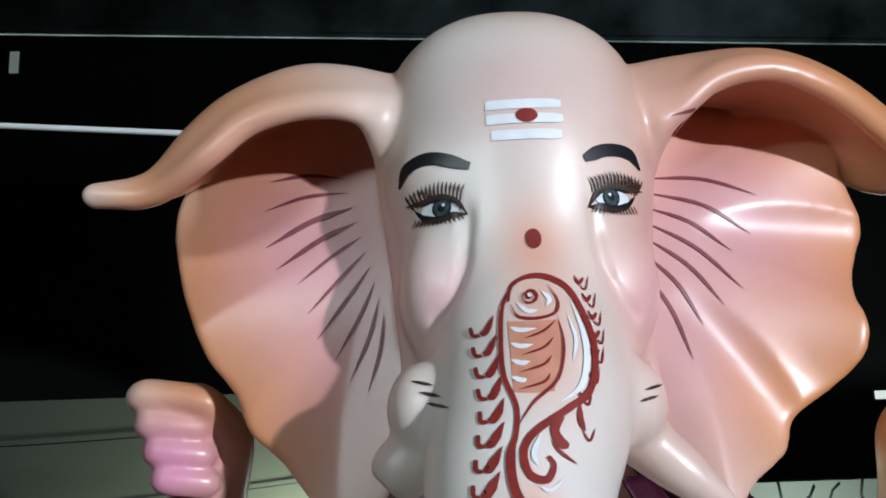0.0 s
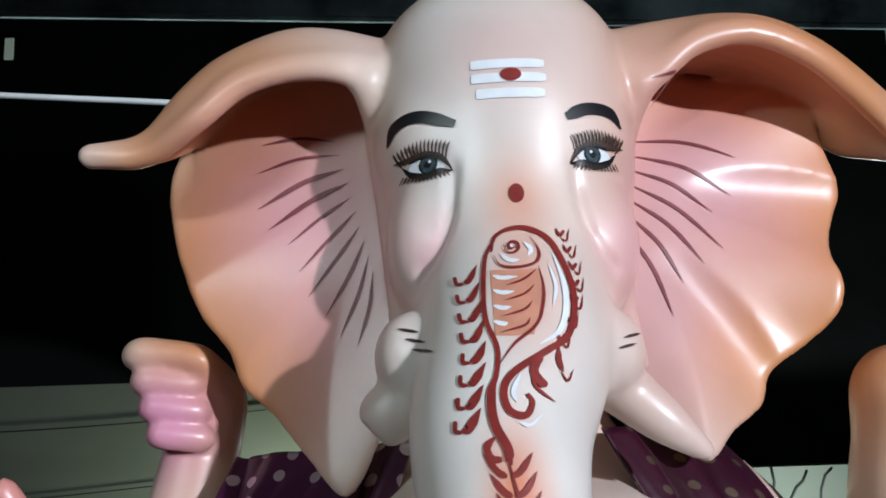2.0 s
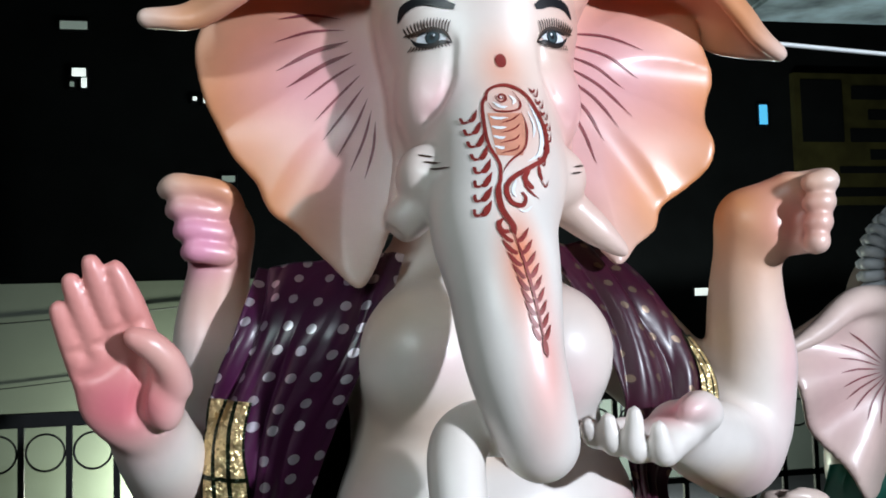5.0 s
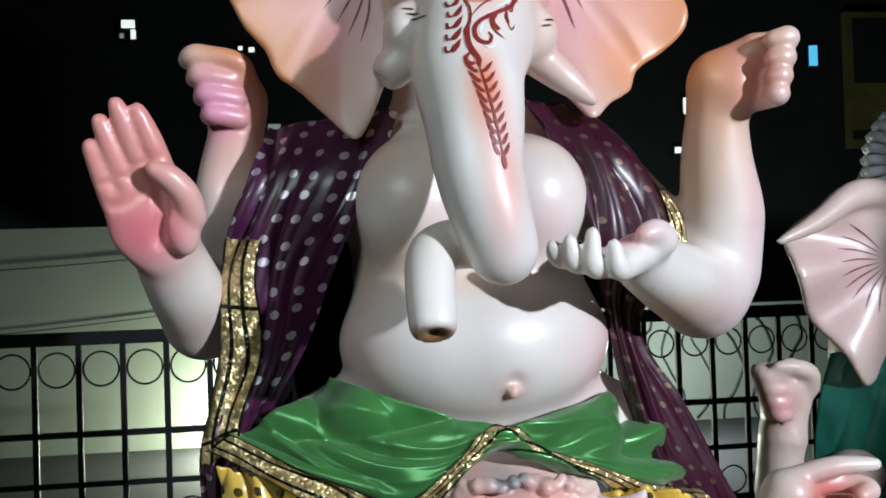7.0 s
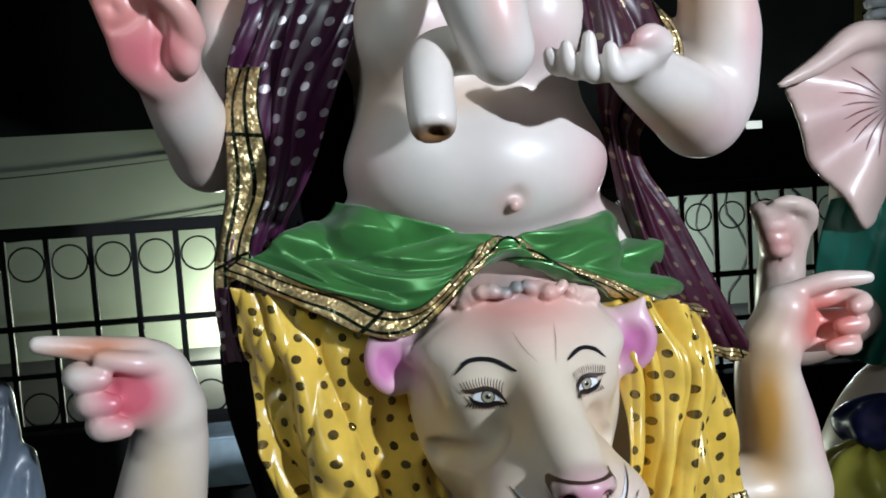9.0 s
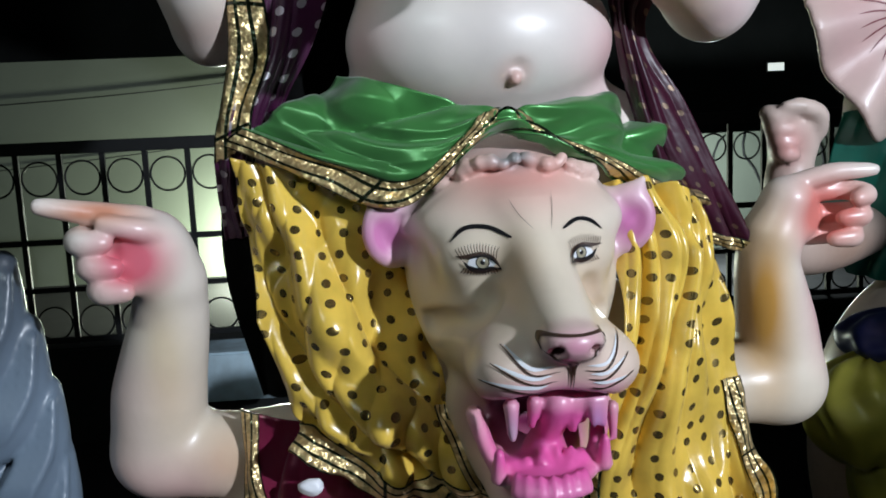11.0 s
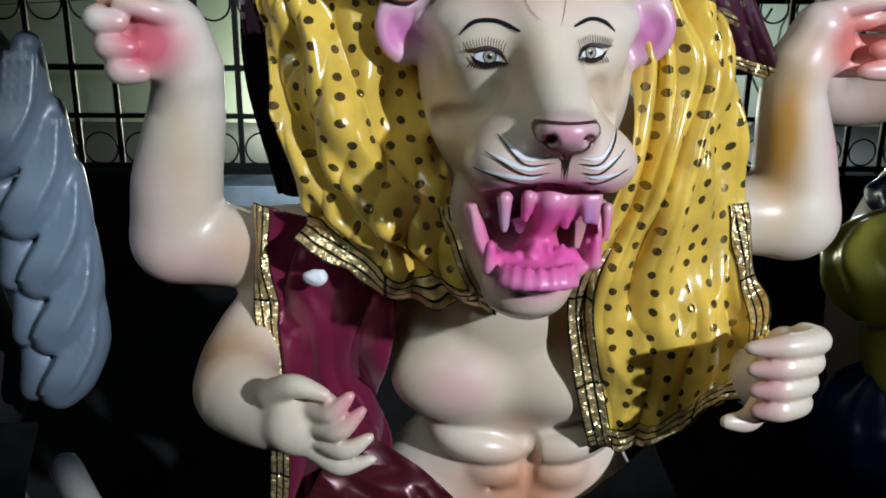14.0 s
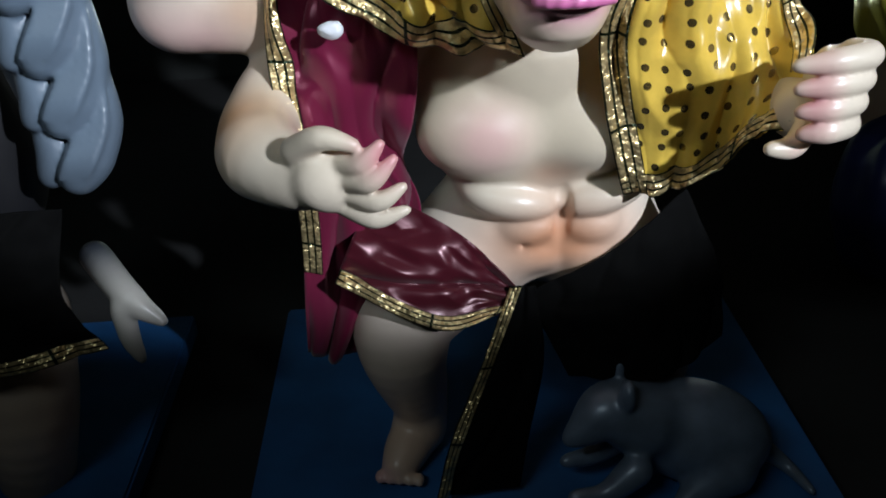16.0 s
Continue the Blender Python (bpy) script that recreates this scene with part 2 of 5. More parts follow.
class Clay:
    """Modelling clay: rounded masses blended into one skin, which is then meshed."""

    def __init__(self, low, high, step):
        self.low, self.step = np.array(low, float), step
        self.size = np.ceil((np.array(high) - self.low) / step).astype(int) + 1
        self.field = np.full(self.size, 0.3, np.float32)

    def window(self, low, high):
        a = np.clip(np.floor((np.array(low) - self.low) / self.step).astype(int), 0, self.size - 1)
        b = np.clip(np.ceil((np.array(high) - self.low) / self.step).astype(int) + 1, 1, self.size)
        axes = [(np.arange(i, j) * self.step + o).astype(np.float32) for i, j, o in zip(a, b, self.low)]
        return tuple(slice(i, j) for i, j in zip(a, b)), np.meshgrid(*axes, indexing="ij", sparse=True)

    def join(self, win, d, soft):
        f = self.field[win]
        if soft > 0:
            h = np.maximum(soft - np.abs(f - d), 0) / soft
            self.field[win] = np.minimum(f, d) - h * h * soft / 4
        else:
            self.field[win] = np.minimum(f, d)

    def carve(self, win, d, soft):
        f, d = self.field[win], -d
        h = np.maximum(soft - np.abs(f - d), 0) / max(soft, 1e-6)
        self.field[win] = np.maximum(f, d) + h * h * soft / 4

    def ball(self, c, r, soft=0.03, turn=(0, 0, 0), cut=False):
        """An ellipsoid with half axes r, turned by degrees."""
        r = np.array(r if hasattr(r, "__len__") else (r, r, r), float)
        big = r.max() + soft + 2 * self.step
        win, (x, y, z) = self.window(np.array(c) - big, np.array(c) + big)
        m = np.array(Euler([radians(a) for a in turn]).to_matrix().transposed())
        dx, dy, dz = x - c[0], y - c[1], z - c[2]
        q = [m[i][0] * dx + m[i][1] * dy + m[i][2] * dz for i in range(3)]
        k0 = np.sqrt(sum((a / b) ** 2 for a, b in zip(q, r)))
        k1 = np.sqrt(sum((a / b ** 2) ** 2 for a, b in zip(q, r))) + 1e-6
        d = (k0 * (k0 - 1) / k1).astype(np.float32)
        (self.carve if cut else self.join)(win, d, soft)

    def limb(self, points, radii, soft=0.03, inner=0.02):
        """A tapering chain of rounded segments."""
        n = len(points)
        if n > 2:
            t = np.linspace(0, 1, (n - 1) * 6 + 1)
            p, r = list(spline(points, t)), list(np.interp(t, np.linspace(0, 1, n), radii))
        else:
            p, r = [np.array(a, float) for a in points], list(radii)
        big = max(r) + soft + 2 * self.step
        win, (x, y, z) = self.window(np.min(p, 0) - big, np.max(p, 0) + big)
        total, inner = None, 0.004
        for a, b, ra, rb in zip(p, p[1:], r, r[1:]):
            v = b - a
            t = np.clip(((x - a[0]) * v[0] + (y - a[1]) * v[1] + (z - a[2]) * v[2]) / (v @ v), 0, 1)
            d = np.sqrt((x - a[0] - t * v[0]) ** 2 + (y - a[1] - t * v[1]) ** 2 + (z - a[2] - t * v[2]) ** 2) - (ra + (rb - ra) * t)
            if total is None:
                total = d
            else:
                h = np.maximum(inner - np.abs(total - d), 0) / inner
                total = np.minimum(total, d) - h * h * inner / 4
        self.join(win, total.astype(np.float32), soft)

    def sheet(self, outline, depth, thick, soft=0.02, rows=40):
        """A thin leaf that stands across y: a smooth closed outline in (x, z), lying at y = depth(x, z)."""
        ring = spline(list(outline) + [outline[0]], np.linspace(0, 1, rows * 3))
        low, high = ring.min(0) - soft - 0.02, ring.max(0) + soft + 0.02
        win, (x, y, z) = self.window((low[0], -9, low[1]), (high[0], 9, high[1]))
        xx, zz = x[:, 0, 0][:, None], z[0, 0, :][None, :]
        dist, inside = np.full((xx.shape[0], zz.shape[1]), 9.0), np.zeros((xx.shape[0], zz.shape[1]), bool)
        for (ax, az), (bx, bz) in zip(ring, np.roll(ring, -1, 0)):
            vx, vz = bx - ax, bz - az
            t = np.clip(((xx - ax) * vx + (zz - az) * vz) / (vx * vx + vz * vz + 1e-12), 0, 1)
            dist = np.minimum(dist, np.hypot(xx - ax - t * vx, zz - az - t * vz))
            inside ^= ((az > zz) != (bz > zz)) & (xx < (bx - ax) * (zz - az) / (bz - az + 1e-12) + ax)
        flat = np.where(inside, -dist, dist) + thick
        off = np.abs(y - depth(xx, zz)[:, None, :])
        fx = np.maximum(flat, 0)[:, None, :]
        d = np.sqrt(fx ** 2 + off ** 2) - thick
        self.join(win, d.astype(np.float32), soft)

    def front(self, x, z):
        """Where the skin's front lies at (x, z)."""
        i, k = (int(round((a - o) / self.step)) for a, o in ((x, self.low[0]), (z, self.low[2])))
        column = self.field[i, :, k]
        j = int(np.argmax(column < 0))
        return None if j == 0 else self.low[1] + (j - column[j] / (column[j] - column[j - 1])) * self.step

    def score(self, points, r, sink, soft=0.006):
        """A groove pressed into the front along (x, z) points; it fades at both ends."""
        line = spline(points, np.linspace(0, 1, 30)) if len(points) > 2 else np.linspace(points[0], points[1], 20)
        deep = [self.front(x, z) for x, z in line]
        for k, ((x, z), y) in enumerate(zip(line, deep)):
            if y is not None:
                self.ball((x, y - r + sink * math.sin(math.pi * (k + 1) / (len(line) + 1)) ** 0.5, z), r, soft, cut=True)

    def shell(self, curves, thick, soft=0.006, nu=72, nv=22):
        """A curved leaf of clay pressed through a row of curves in space."""
        rows = np.array([spline(c, np.linspace(0, 1, nu)) for c in curves])
        for i in range(nu):
            for q in spline(rows[:, i], np.linspace(0, 1, nv)):
                self.ball(q, thick, soft)

    def mesh(self):
        """Vertices and quads of the skin (one vertex in each cell that it crosses)."""
        f, n = self.field, self.size
        s = f < 0
        mixed = np.zeros(n - 1, bool)
        allin = np.ones(n - 1, bool)
        corners = [(i, j, k) for i in (0, 1) for j in (0, 1) for k in (0, 1)]
        for i, j, k in corners:
            w = s[i:n[0] - 1 + i, j:n[1] - 1 + j, k:n[2] - 1 + k]
            mixed |= w
            allin &= w
        mixed &= ~allin
        cells = np.argwhere(mixed)
        index = np.full(n - 1, -1, np.int32)
        index[mixed] = np.arange(len(cells))
        val = {c: f[cells[:, 0] + c[0], cells[:, 1] + c[1], cells[:, 2] + c[2]] for c in corners}
        total, count = np.zeros((len(cells), 3)), np.zeros(len(cells))
        for a in corners:
            for ax in range(3):
                if a[ax] == 0:
                    b = tuple(1 if i == ax else a[i] for i in range(3))
                    va, vb = val[a], val[b]
                    hit = (va < 0) != (vb < 0)
                    t = np.where(hit, va / np.where(va == vb, 1, va - vb), 0)
                    pos = np.tile(np.array(a, float), (len(cells), 1))
                    pos[:, ax] += t
                    total += pos * hit[:, None]
                    count += hit
        verts = (cells + total / count[:, None]) * self.step + self.low
        quads = []
        for ax in range(3):
            u, v = (ax + 1) % 3, (ax + 2) % 3
            lo, hi = [slice(1, m - 1) for m in n], [slice(1, m - 1) for m in n]
            lo[ax], hi[ax] = slice(0, n[ax] - 1), slice(1, n[ax])
            a, b = s[tuple(lo)], s[tuple(hi)]
            for flip in (False, True):
                e = np.argwhere((a & ~b) if not flip else (~a & b))
                e[:, u] += 1
                e[:, v] += 1
                def cell(du, dv):
                    c = e.copy()
                    c[:, u] += du
                    c[:, v] += dv
                    return index[c[:, 0], c[:, 1], c[:, 2]]
                q = np.stack([cell(-1, -1), cell(0, -1), cell(0, 0), cell(-1, 0)], 1)
                quads.append(q if not flip else q[:, ::-1])
        quads = np.concatenate(quads)
        for _ in range(2):  # a light rub with the thumb
            acc, num = np.zeros_like(verts), np.zeros(len(verts))
            for k in range(4):
                np.add.at(acc, quads[:, k], verts[quads[:, (k + 1) % 4]])
                np.add.at(num, quads[:, k], 1)
            verts = verts * 0.5 + acc / np.maximum(num, 1)[:, None] * 0.5
        return verts, quads


def airbrush(verts, base, sprays):
    """Paint per vertex: soft sprays (centre, reach as one or three numbers, colour, strength) over a base coat."""
    col = np.tile(np.array(base, float), (len(verts), 1))
    for c, reach, colour, strength in sprays:
        d = np.sqrt((((verts - np.array(c)) / (np.array(reach) * 1.22)) ** 2).sum(1))
        k = (np.clip(1.25 - d, 0, 1) ** 1.5 * strength).clip(0, 1)[:, None]
        col = col * (1 - k) + np.array(colour) * k
    return col


def statue_mesh(name, verts, quads, colours, strokes=(), mats=(SKIN,)):
    """One plain mesh: the painted skin with its brush strokes laid on it."""
    allv, faces, slots = [verts], [quads], [np.zeros(len(quads), int)]
    base = len(verts)
    for sv, sq, slot in strokes:
        allv.append(np.array(sv)), faces.append(np.array(sq) + base), slots.append(np.full(len(sq), slot))
        base += len(sv)
    v, q, s = np.concatenate(allv), np.concatenate(faces), np.concatenate(slots)
    me = bpy.data.meshes.new(name)
    me.vertices.add(len(v)), me.loops.add(4 * len(q)), me.polygons.add(len(q))
    me.vertices.foreach_set("co", v.astype(np.float32).ravel())
    me.loops.foreach_set("vertex_index", q.astype(np.int32).ravel())
    me.polygons.foreach_set("loop_start", np.arange(0, 4 * len(q), 4, dtype=np.int32))
    me.polygons.foreach_set("material_index", s.astype(np.int32))
    me.polygons.foreach_set("use_smooth", np.ones(len(q), bool))
    me.update(calc_edges=True)
    me.validate()
    paint = me.color_attributes.new("paint", "FLOAT_COLOR", "POINT")
    full = np.ones((len(v), 4), np.float32)
    full[:len(colours), :3] = colours
    paint.data.foreach_set("color", full.ravel())
    for m in mats:
        me.materials.append(m)
    return new(name, me)


# ---- the painted plaster statue: an elephant-headed figure carried by a lion-headed one ----
def finger(clay, points, r, soft=0.008):
    clay.limb(points, [r * 1.05] * (len(points) - 1) + [r * 0.78], soft, 0.01)


def mould_statue():
    c = Clay((-0.62, 0.525, -0.012), (0.8, 1.135, 2.43), 0.004)
    MX = 0.083
    # seat, trunk of the body and belly of the upper figure
    c.ball((MX, 0.98, 1.79), (0.2, 0.11, 0.16), 0.04)
    c.ball((0.09, 0.935, 1.565), (0.208, 0.17, 0.135), 0.05)
    c.ball((0.085, 0.95, 1.67), (0.172, 0.12, 0.12), 0.05)
    for s in (-1, 1):
        c.ball((MX + s * 0.085, 0.87, 1.775), (0.088, 0.09, 0.095), 0.05)
    c.ball((0.09, 0.99, 1.42), (0.3, 0.14, 0.1), 0.05)
    c.limb([(-0.05, 0.98, 1.42), (-0.2, 0.95, 1.38)], [0.1, 0.075], 0.05)
    c.limb([(0.22, 0.99, 1.42), (0.34, 0.99, 1.38)], [0.1, 0.06], 0.05)
    c.ball((0.123, 0.772, 1.508), (0.013, 0.012, 0.017), 0.012, cut=True)
    c.ball((0.119, 0.784, 1.503), (0.010, 0.010, 0.011), 0.006)
    # head, cheeks and brow
    c.limb([(MX, 0.99, 1.9), (MX, 0.95, 2.05)], [0.1, 0.11], 0.04)
    c.ball((MX, 0.905, 2.24), (0.136, 0.147, 0.168), 0.03)
    for s in (-1, 1):
        c.ball((MX + s * 0.04, 0.91, 2.285), (0.098, 0.12, 0.112), 0.03)
    c.limb([(MX, 0.872, 2.21), (MX, 0.86, 2.09)], [0.12, 0.122], 0.04)
    for s in (-1, 1):
        c.ball((MX + s * 0.078, 0.806, 2.1), (0.042, 0.045, 0.06), 0.02)
        c.ball((MX + s * 0.075, 0.83, 2.205), (0.045, 0.05, 0.04), 0.03)
    # the trunk of the nose
    c.limb([(MX, 0.85, 2.19), (MX, 0.838, 2.12), (0.08, 0.795, 2.05), (0.073, 0.742, 1.99), (0.056, 0.692, 1.93), (0.054, 0.645, 1.865),
            (0.055, 0.618, 1.79), (0.067, 0.61, 1.735), (0.08, 0.615, 1.696)],
           [0.088, 0.09, 0.088, 0.083, 0.072, 0.061, 0.052, 0.046, 0.041], 0.014, 0.03)
    c.limb([(0.075, 0.64, 1.705), (0.045, 0.668, 1.708), (0.012, 0.662, 1.703), (-0.006, 0.636, 1.682), (-0.009, 0.598, 1.615)],
           [0.033, 0.03, 0.03, 0.03, 0.0285], 0.01, 0.012)
    c.ball((-0.011, 0.578, 1.576), (0.06, 0.06, 0.03), 0.003, (-32, 0, 0), cut=True)
    c.ball((-0.006, 0.59, 1.6), (0.011, 0.011, 0.014), 0.004, cut=True)
    # tusks: one broken short, one whole
    for s, foot in ((-1, (-0.014, 0.755, 1.995)), (1, (0.16, 0.77, 1.995))):
        c.ball(foot, (0.034, 0.04, 0.04), 0.015)
    c.limb([(-0.0, 0.758, 1.978), (-0.036, 0.76, 1.946)], [0.029, 0.027], 0.006)
    c.ball((-0.073, 0.752, 1.91), (0.034, 0.034, 0.034), 0.003, cut=True)
    c.limb([(0.16, 0.785, 1.975), (0.205, 0.775, 1.935), (0.243, 0.775, 1.905)], [0.027, 0.02, 0.009], 0.006)
    # ears: a fluted leaf under a rolled hood
    def left_leaf(x, z):
        r, a = np.hypot(x + 0.04, z - 2.16), np.arctan2(z - 2.16, -(x + 0.04))
        return 0.876 - 0.286 * x + 0.15 * (z - 2.1) + (0.013 * np.sin(a * 6 + 0.6) + 0.008 * np.abs(np.sin(a * 6.5 + r * 9))) * np.clip(r - 0.08, 0, 0.2) * 4
    c.sheet([(-0.03, 2.29), (-0.1, 2.335), (-0.19, 2.325), (-0.255, 2.29), (-0.295, 2.245), (-0.302, 2.2), (-0.288, 2.137), (-0.268, 2.092), (-0.247, 2.05), (-0.218, 2.015), (-0.2, 1.975),
             (-0.165, 1.945), (-0.123, 1.899), (-0.084, 1.866), (-0.053, 1.915), (-0.03, 1.99), (-0.022, 2.08), (-0.03, 2.2)], left_leaf, 0.0065, 0.01)
    c.shell([[(-0.02, 0.95, 2.325), (-0.09, 0.955, 2.333), (-0.16, 0.962, 2.328), (-0.22, 0.968, 2.303), (-0.268, 0.965, 2.262), (-0.3, 0.92, 2.232), (-0.345, 0.88, 2.222)],
             [(-0.025, 0.885, 2.332), (-0.093, 0.872, 2.344), (-0.15, 0.872, 2.343), (-0.212, 0.875, 2.318), (-0.256, 0.878, 2.281), (-0.295, 0.878, 2.236), (-0.35, 0.87, 2.221)],
             [(-0.035, 0.838, 2.296), (-0.085, 0.826, 2.302), (-0.14, 0.828, 2.301), (-0.19, 0.832, 2.286), (-0.232, 0.838, 2.252), (-0.288, 0.863, 2.221), (-0.349, 0.87, 2.22)],
             [(-0.045, 0.838, 2.272), (-0.083, 0.822, 2.285), (-0.13, 0.822, 2.288), (-0.18, 0.824, 2.275), (-0.224, 0.83, 2.243), (-0.285, 0.862, 2.216), (-0.348, 0.871, 2.218)]], 0.0075)
    c.limb([(-0.035, 0.85, 2.295), (-0.055, 0.832, 2.27), (-0.05, 0.862, 2.236)], [0.016, 0.012, 0.008], 0.014)
    c.limb([(-0.05, 0.875, 2.235), (-0.038, 0.85, 2.13), (-0.03, 0.845, 2.04), (-0.045, 0.85, 1.95)], [0.01, 0.009, 0.009, 0.007], 0.012)
    def right_leaf(x, z):
        r, a = np.hypot(x - 0.2, z - 2.16), np.arctan2(z - 2.16, x - 0.2)
        return 0.893 + 0.05 * x + 0.244 * (z - 2.1) + (0.02 * np.sin(a * 7 + 1.4) + 0.012 * np.abs(np.sin(a * 6.5 + r * 9))) * np.clip(r - 0.07, 0, 0.2) * 4
    c.sheet([(0.19, 2.28), (0.27, 2.33), (0.36, 2.335), (0.43, 2.295), (0.46, 2.222), (0.471, 2.175), (0.459, 2.145), (0.437, 2.1), (0.438, 2.06), (0.427, 2.03), (0.394, 2.0), (0.354, 1.974),
             (0.338, 1.94), (0.297, 1.915), (0.264, 1.889), (0.238, 1.915), (0.2, 1.98), (0.185, 2.12)], right_leaf, 0.0065, 0.01)
    c.shell([[(0.19, 0.95, 2.325), (0.26, 0.957, 2.333), (0.32, 0.962, 2.333), (0.38, 0.967, 2.32), (0.43, 0.968, 2.285), (0.472, 0.965, 2.235), (0.52, 0.952, 2.219), (0.566, 0.935, 2.213)],
             [(0.2, 0.885, 2.338), (0.259, 0.874, 2.344), (0.32, 0.872, 2.347), (0.378, 0.874, 2.338), (0.438, 0.885, 2.31), (0.498, 0.905, 2.268), (0.535, 0.92, 2.238), (0.57, 0.93, 2.214)],
             [(0.2, 0.842, 2.296), (0.245, 0.836, 2.3), (0.295, 0.834, 2.322), (0.35, 0.838, 2.325), (0.41, 0.85, 2.304), (0.475, 0.88, 2.268), (0.525, 0.908, 2.234), (0.57, 0.928, 2.212)],
             [(0.206, 0.842, 2.268), (0.238, 0.832, 2.272), (0.28, 0.83, 2.305), (0.338, 0.832, 2.317), (0.4, 0.845, 2.298), (0.465, 0.876, 2.262), (0.52, 0.905, 2.228), (0.57, 0.927, 2.211)]], 0.0075)
    c.limb([(0.2, 0.85, 2.29), (0.222, 0.838, 2.262), (0.212, 0.862, 2.225)], [0.016, 0.012, 0.008], 0.014)
    c.limb([(0.206, 0.87, 2.235), (0.202, 0.85, 2.15), (0.195, 0.845, 2.06), (0.21, 0.85, 1.985)], [0.01, 0.009, 0.009, 0.007], 0.012)
    for side in (1, -1):
        c.score([(0.083 - side * 0.058, 2.168), (0.083 - side * 0.06, 2.14), (0.083 - side * 0.064, 2.113), (0.083 - side * 0.076, 2.088), (0.083 - side * 0.092, 2.068)], 0.006, 0.004 if side > 0 else 0.0025, 0.005)
    # blessing arm, palm to the front
    c.limb([(-0.12, 1.01, 1.82), (-0.25, 1.01, 1.71), (-0.322, 0.985, 1.61)], [0.065, 0.058, 0.057], 0.03)
    c.limb([(-0.325, 0.98, 1.607), (-0.34, 0.9, 1.665), (-0.352, 0.845, 1.715)], [0.058, 0.052, 0.045], 0.02)
    c.ball((-0.36, 0.808, 1.752), (0.06, 0.026, 0.062), 0.025, (12, 0, 14))
    c.ball((-0.378, 0.8, 1.778), (0.046, 0.022, 0.04), 0.015, (12, 18, 14))
    c.ball((-0.322, 0.79, 1.75), (0.025, 0.023, 0.046), 0.008, (0, -8, 0))
    for base, mid, tip in (((-0.409, 0.795, 1.772), (-0.419, 0.778, 1.815), (-0.43, 0.766, 1.85)), ((-0.387, 0.792, 1.785), (-0.402, 0.77, 1.84), (-0.415, 0.756, 1.881)),
                           ((-0.363, 0.79, 1.8), (-0.38, 0.766, 1.857), (-0.393, 0.75, 1.901)), ((-0.338, 0.79, 1.805), (-0.354, 0.768, 1.856), (-0.368, 0.755, 1.894))):
        c.limb((base, mid, tip), [0.015, 0.0145, 0.0105], 0.0015)
    c.limb(((-0.306, 0.785, 1.757), (-0.312, 0.766, 1.785), (-0.329, 0.754, 1.806), (-0.348, 0.748, 1.817)), [0.019, 0.017, 0.0155, 0.011], 0.006)
    c.score([(-0.352, 1.718), (-0.348, 1.745), (-0.343, 1.77), (-0.346, 1.79)], 0.007, 0.005, 0.006)
    c.score([(-0.412, 1.77), (-0.39, 1.775), (-0.368, 1.79)], 0.006, 0.0018)
    for x, z in ((-0.413, 1.798), (-0.392, 1.806), (-0.37, 1.822), (-0.346, 1.83)):
        c.score([(x - 0.008, z), (x + 0.008, z + 0.004)], 0.004, 0.0012, 0.003)
    # back arm with a pink fist
    c.limb([(-0.13, 1.03, 1.83), (-0.26, 1.02, 1.7)], [0.07, 0.058], 0.03)
    c.limb([(-0.272, 1.015, 1.7), (-0.285, 1.02, 1.8), (-0.275, 1.04, 1.9), (-0.27, 1.045, 1.96)], [0.058, 0.053, 0.043, 0.047], 0.02)
    c.ball((-0.288, 1.03, 1.975), (0.045, 0.05, 0.058), 0.02)
    for i, z in enumerate((2.012, 1.982, 1.952, 1.922)):
        finger(c, ((-0.28 + 0.006 * i, 0.99, z), (-0.325 + 0.008 * i, 0.98, z + 0.006), (-0.343 + 0.01 * i, 1.0, z + 0.004)), 0.0172 - 0.0008 * i, 0.005)
    c.limb(((-0.252, 1.01, 1.985), (-0.262, 0.985, 2.008), (-0.295, 0.975, 2.018)), [0.018, 0.016, 0.011], 0.008)
    # the other back arm, fist bent to the front
    c.limb([(0.3, 1.0, 1.82), (0.42, 0.99, 1.7), (0.487, 0.95, 1.66)], [0.075, 0.066, 0.064], 0.03)
    c.limb([(0.488, 0.93, 1.66), (0.49, 0.915, 1.75), (0.476, 0.895, 1.83), (0.472, 0.88, 1.9), (0.472, 0.87, 1.945)], [0.064, 0.064, 0.053, 0.044, 0.045], 0.02)
    c.limb([(0.475, 0.868, 1.955), (0.515, 0.835, 1.985)], [0.042, 0.03], 0.02)
    c.ball((0.492, 0.85, 1.93), (0.035, 0.035, 0.04), 0.02)
    for i, z in enumerate((1.995, 1.967, 1.94, 1.914)):
        finger(c, ((0.512, 0.84, z), (0.547 - 0.004 * i, 0.815, z + 0.004), (0.54 - 0.006 * i, 0.785, z), (0.516, 0.785, z - 0.003)), 0.0155, 0.005)
    # the sweet-bearing arm, hand cupped
    c.limb([(0.3, 0.99, 1.8), (0.42, 0.96, 1.68), (0.455, 0.92, 1.625)], [0.07, 0.065, 0.066], 0.03)
    c.limb([(0.452, 0.915, 1.622), (0.37, 0.82, 1.65), (0.295, 0.745, 1.678)], [0.067, 0.055, 0.04], 0.02)
    c.ball((0.262, 0.705, 1.683), (0.05, 0.038, 0.024), 0.02, (0, -8, 40))
    c.ball((0.303, 0.705, 1.706), (0.029, 0.027, 0.026), 0.012)
